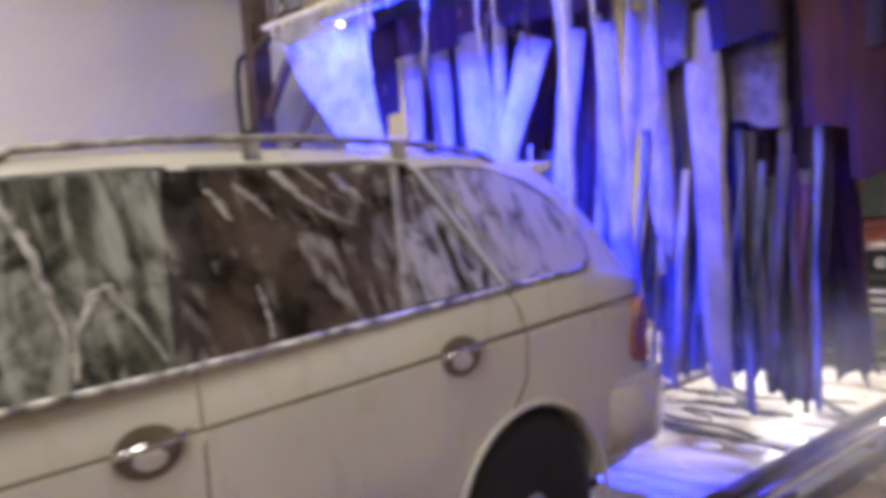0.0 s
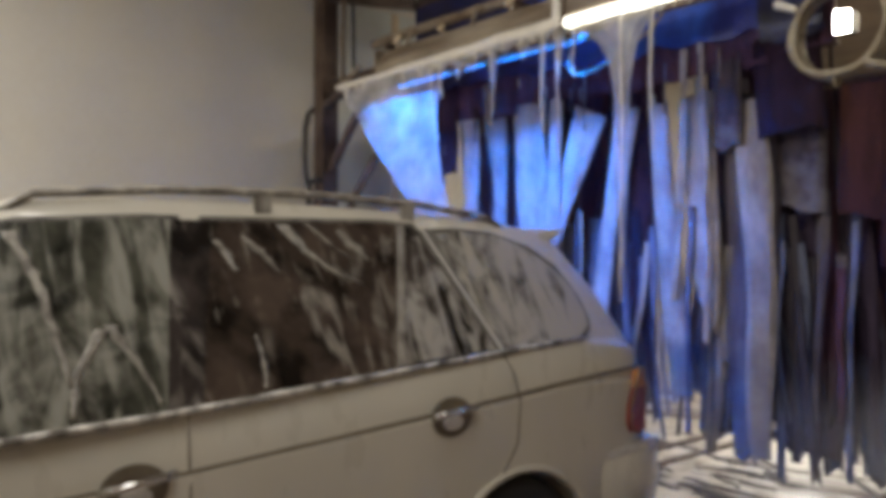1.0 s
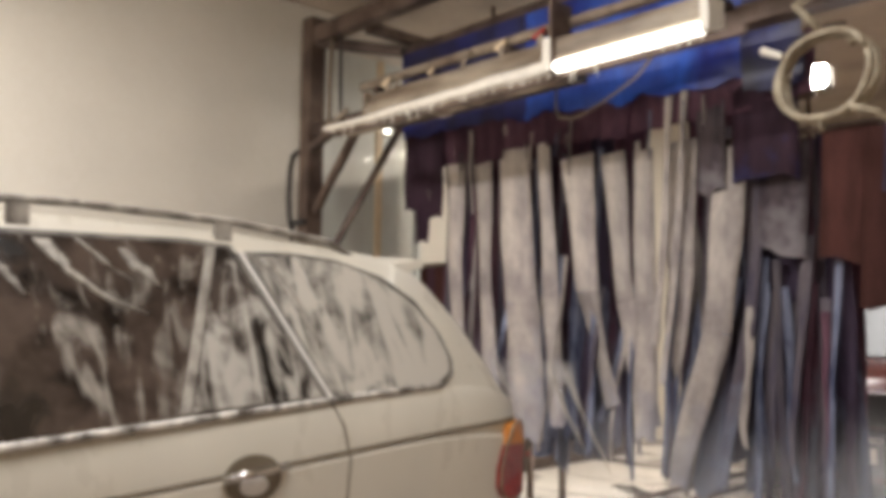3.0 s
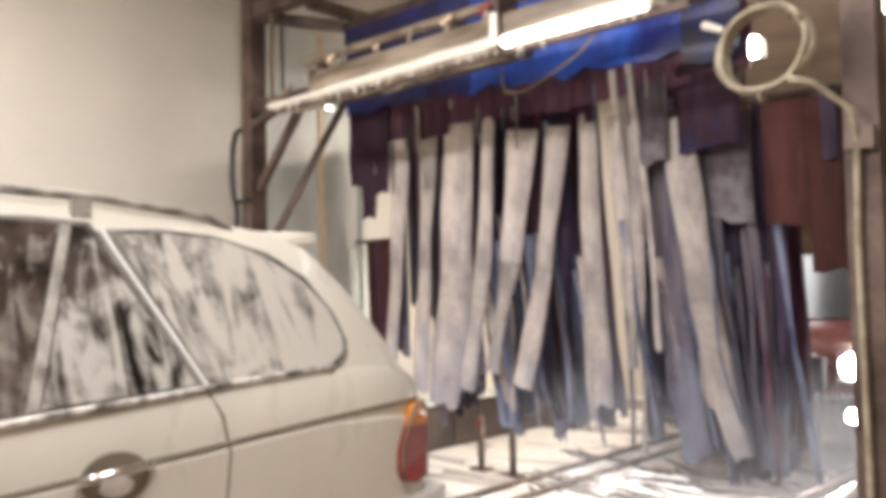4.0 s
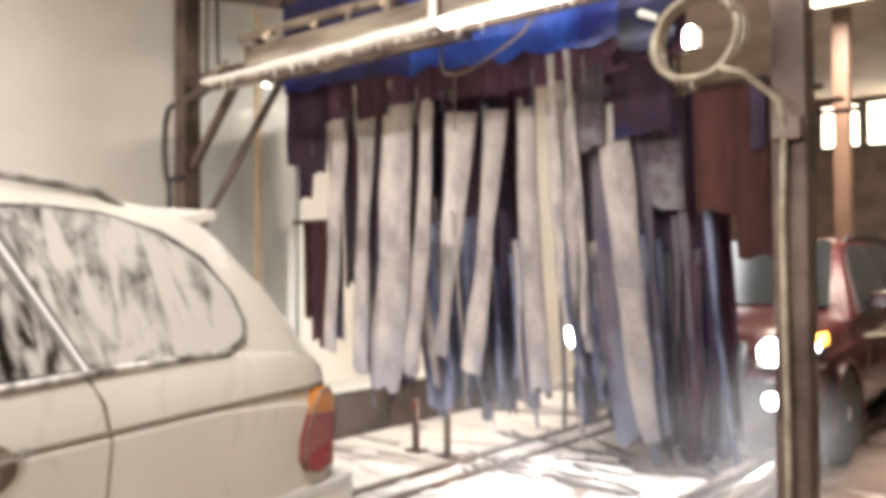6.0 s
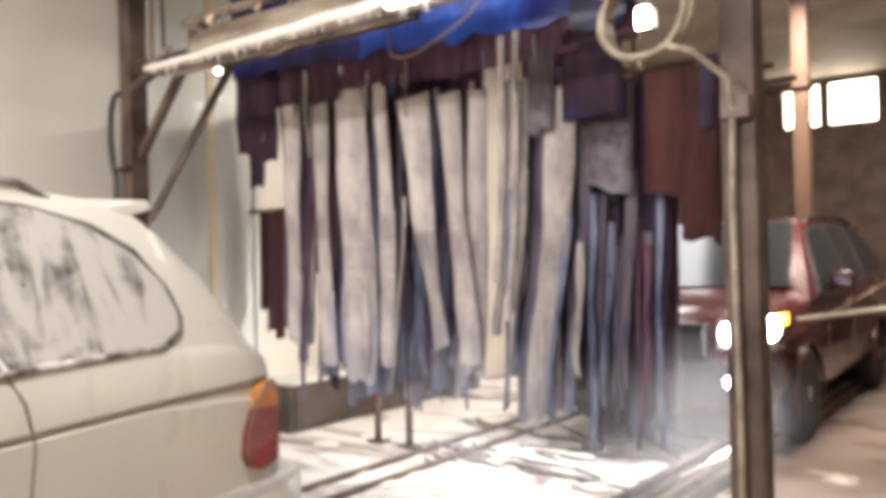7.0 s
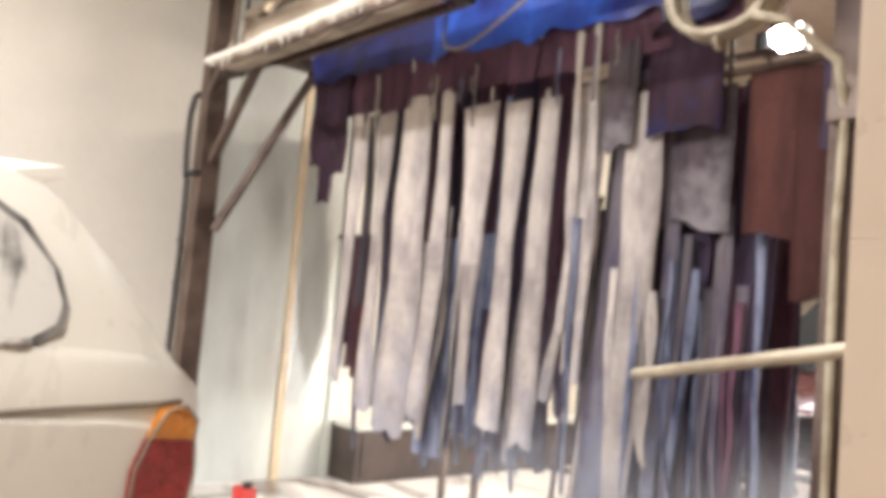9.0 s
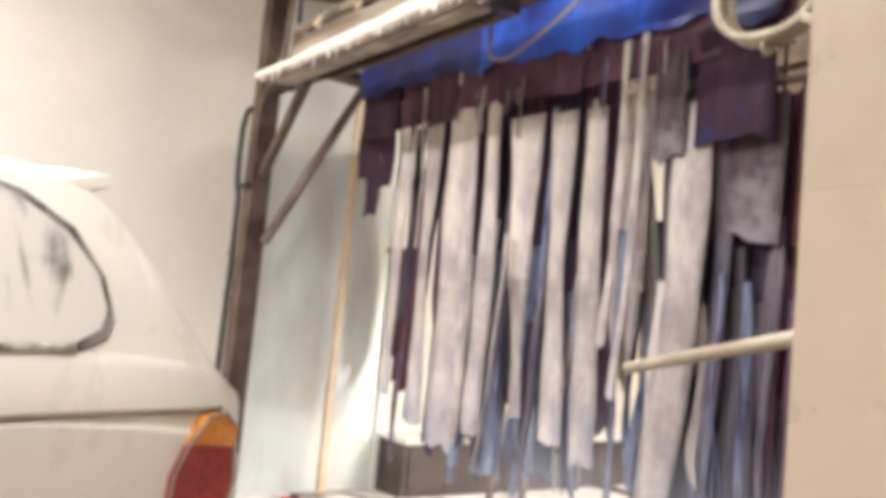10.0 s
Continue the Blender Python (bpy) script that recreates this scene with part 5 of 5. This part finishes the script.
# ------------------------------------------------------------------ small things
for x, y, h in ((-3.79, 4.60, 0.42), (-3.47, 4.60, 0.46)):
    g = thing("guide_post", "short dark guide post standing on the foamy floor", "post", "guide posts")
    part("shaft", cyl(bmesh.new(), (x, y, 0.02), (x, y, h), 0.028, 12), M_STEEL, g, "", True)
    part("foot", bx(bmesh.new(), x - 0.08, x + 0.08, y - 0.05, y + 0.05, 0.002, 0.022, 0.004), M_STEEL, g)
    part("reflector", cyl(bmesh.new(), (x, y - 0.028, h - 0.05), (x, y - 0.034, h - 0.05), 0.02, 12), M_REDLENS, g)
can = thing("red_canister", "small red plastic canister with a black cap on the floor", "canister", "", (-4.15, 3.30, 0))
part("body", bx(bmesh.new(), -0.07, 0.07, -0.05, 0.05, 0.0, 0.17, 0.02), mat("red_plastic", (0.7, 0.06, 0.05), 0.4, 0, 0.08, 9, 60, 0.05), can)
part("cap", cyl(bmesh.new(), (0.03, 0, 0.165), (0.03, 0, 0.20), 0.025, 14), M_BLACKPLASTIC, can)
rod = thing("cream_rod", "thin cream rod sticking out from the tiled wall's edge", "rod")
part("bar", cyl(bmesh.new(), (0.445, 1.075, 1.373), (0.225, 1.172, 1.335), 0.0036, 8), M_HOSE, rod, "", True)
part("socket", cyl(bmesh.new(), (0.44, 1.077, 1.3722), (0.424, 1.0845, 1.3694), 0.010, 10), M_HOSE, rod)
foamheaps = bmesh.new()
random.seed(21)
for k in range(60):
    px, py = random.uniform(-4.3, -1.6), random.uniform(3.4, 6.2)
    r = random.uniform(0.02, 0.075)
    bmesh.ops.create_icosphere(foamheaps, subdivisions=2, radius=r, matrix=Matrix.LocRotScale((px, py, 0.0), None, (1.8, 1.3, 0.28)))
tagged(part("foam_clumps", foamheaps, M_FOAM, None, "", True), "loose clumps of white soap foam lying on the wet floor", "soap foam", "", "stuff")

# torn wet felt and string lying in the foam under the curtain
scraps = bmesh.new()
random.seed(33)
for k in range(34):
    px, py, a, ln, w = random.uniform(-3.5, -1.7), random.uniform(4.3, 5.7), random.gauss(-0.25, 0.35), random.uniform(0.25, 0.75), random.uniform(0.008, 0.035)
    rings = []
    for q in range(9):
        u = q / 8 - 0.5
        mx, my = px + u * ln * math.cos(a), py + u * ln * math.sin(a) + 0.05 * noise.noise((u * 4, k, 0))
        ww = w * (1.1 - 1.6 * abs(u)) + 0.003
        nx, ny = -math.sin(a) * ww, math.cos(a) * ww
        rings.append([(mx - nx, my - ny, 0.001), (mx - 0.7 * nx, my - 0.7 * ny, 0.012), (mx + 0.7 * nx, my + 0.7 * ny, 0.012), (mx + nx, my + ny, 0.001)])
    loft(scraps, rings)
tagged(part("felt_scraps", scraps, M_BLACKHOSE, None, "", True), "dark torn scraps of wet felt lying in the foam", "felt scraps", "", "stuff")

# tiles of the short wall, its end and its front
tile_me = {}
for nm, (w, d, h) in (("face", (0.19794, 0.012, 0.09994)), ("edge", (0.012, 0.12494, 0.09994))):
    bm = bx(bmesh.new(), 0, w, 0, d, 0, h, 0.0001)
    me = bpy.data.meshes.new("tile")
    bm.to_mesh(me)
    bm.free()
    me.materials.append(M_TILE)
    tile_me[nm] = me
for row in range(27):
    z = 0.5 + row * 0.1
    for k in range(4):
        ob = new("tile", tile_me["face"])
        ob.parent, ob.location = wall_near, (0.43 + k * 0.198, 1.0, z)
    for k in range(2):
        ob = new("tile", tile_me["edge"])
        ob.parent, ob.location = wall_near, (0.429, 1.0135 + k * 0.125, z)


# ------------------------------------------------------------------ what moves
def motions():
    walk(white_car, [(t, pose(-2.441, s, 0)) for t, s in SUV])
    walk(red_car, [(t, pose(-1.92, s + 3.70 + LEN, 0)) for t, s in SUV])
    # the lens drum: blue, yellow, azure, magenta, dark
    steps = [(0, 0), (0.24, 0), (0.28, 72), (0.62, 72), (0.66, 144), (1.05, 144), (1.09, 216), (1.40, 216), (1.45, 288), (2.0, 288), (10, 288)]
    walk(drum, [(t, pose(0, 0, 0, -a)) for t, a in steps])
    # the strips sway across the lane, each a little behind its neighbour
    sway = [(0, 1.2), (3.6, 1.5), (4.6, 1.0), (8.3, 0.9), (9.2, 0.5), (10, 0.5)]
    for ob, (x, y, z), swing, phase, early in STRIPS:
        rows = []
        for k in range(41):
            t = k * 0.25
            drag = early * math.exp(-max(0, t - 0.9) / 0.7)
            a = lerp(sway, t) * swing * math.sin(2 * math.pi * (t - 3.2) / 2.25 + phase) + drag
            b = 0.35 * swing * math.sin(2 * math.pi * t / 1.7 + 3 * phase)
            rows.append((t, pose(x, y, z, b, -a, 0)))
        walk(ob, rows)
    # their lower halves trail a little behind
    for ob, hinge, swing, phase, early in ENDS:
        rows = []
        for k in range(41):
            t = k * 0.25
            a = 0.9 * lerp(sway, t) * swing * math.sin(2 * math.pi * (t - 3.45) / 2.25 + phase) + 0.4 * early * math.exp(-max(0, t - 0.9) / 0.7)
            turn = Matrix.Rotation(radians(-a), 4, "Y")
            shift = hinge - turn @ hinge
            rows.append((t, pose(shift.x, shift.y, shift.z, 0, -a, 0)))
        walk(ob, rows)
    # the spray drifts slowly to and fro
    for k, (ob, px, py, pz) in enumerate(SPRAY):
        walk(ob, [(t, pose(px + 0.05 * math.sin(1.1 * t + 2 * k), py, pz + 0.01 * math.sin(1.7 * t + k), 0, 0, 25)) for t in range(11)])
    # the soap veils shrink towards nothing by falling to the floor
    for k, ob in enumerate(VEILS):
        d = 0.12 * k
        walk(ob, [(0, pose(0, 2.592, 2.592)), (1.2, pose(0, 2.592, 2.592)), (2.2, pose(0.01, 2.592, 2.592)), (2.4 + d, pose(0.01, 2.60, 2.5)), (2.75 + d, pose(0.01, 2.7, 1.2, 35)), (3.0 + d, pose(0.01, 2.9, 0.012, 88)), (3.2 + d, pose(0.01, 2.9, 0.012, 89.5)), (10, pose(0.01, 2.9, 0.012, 89.5))])


motions()
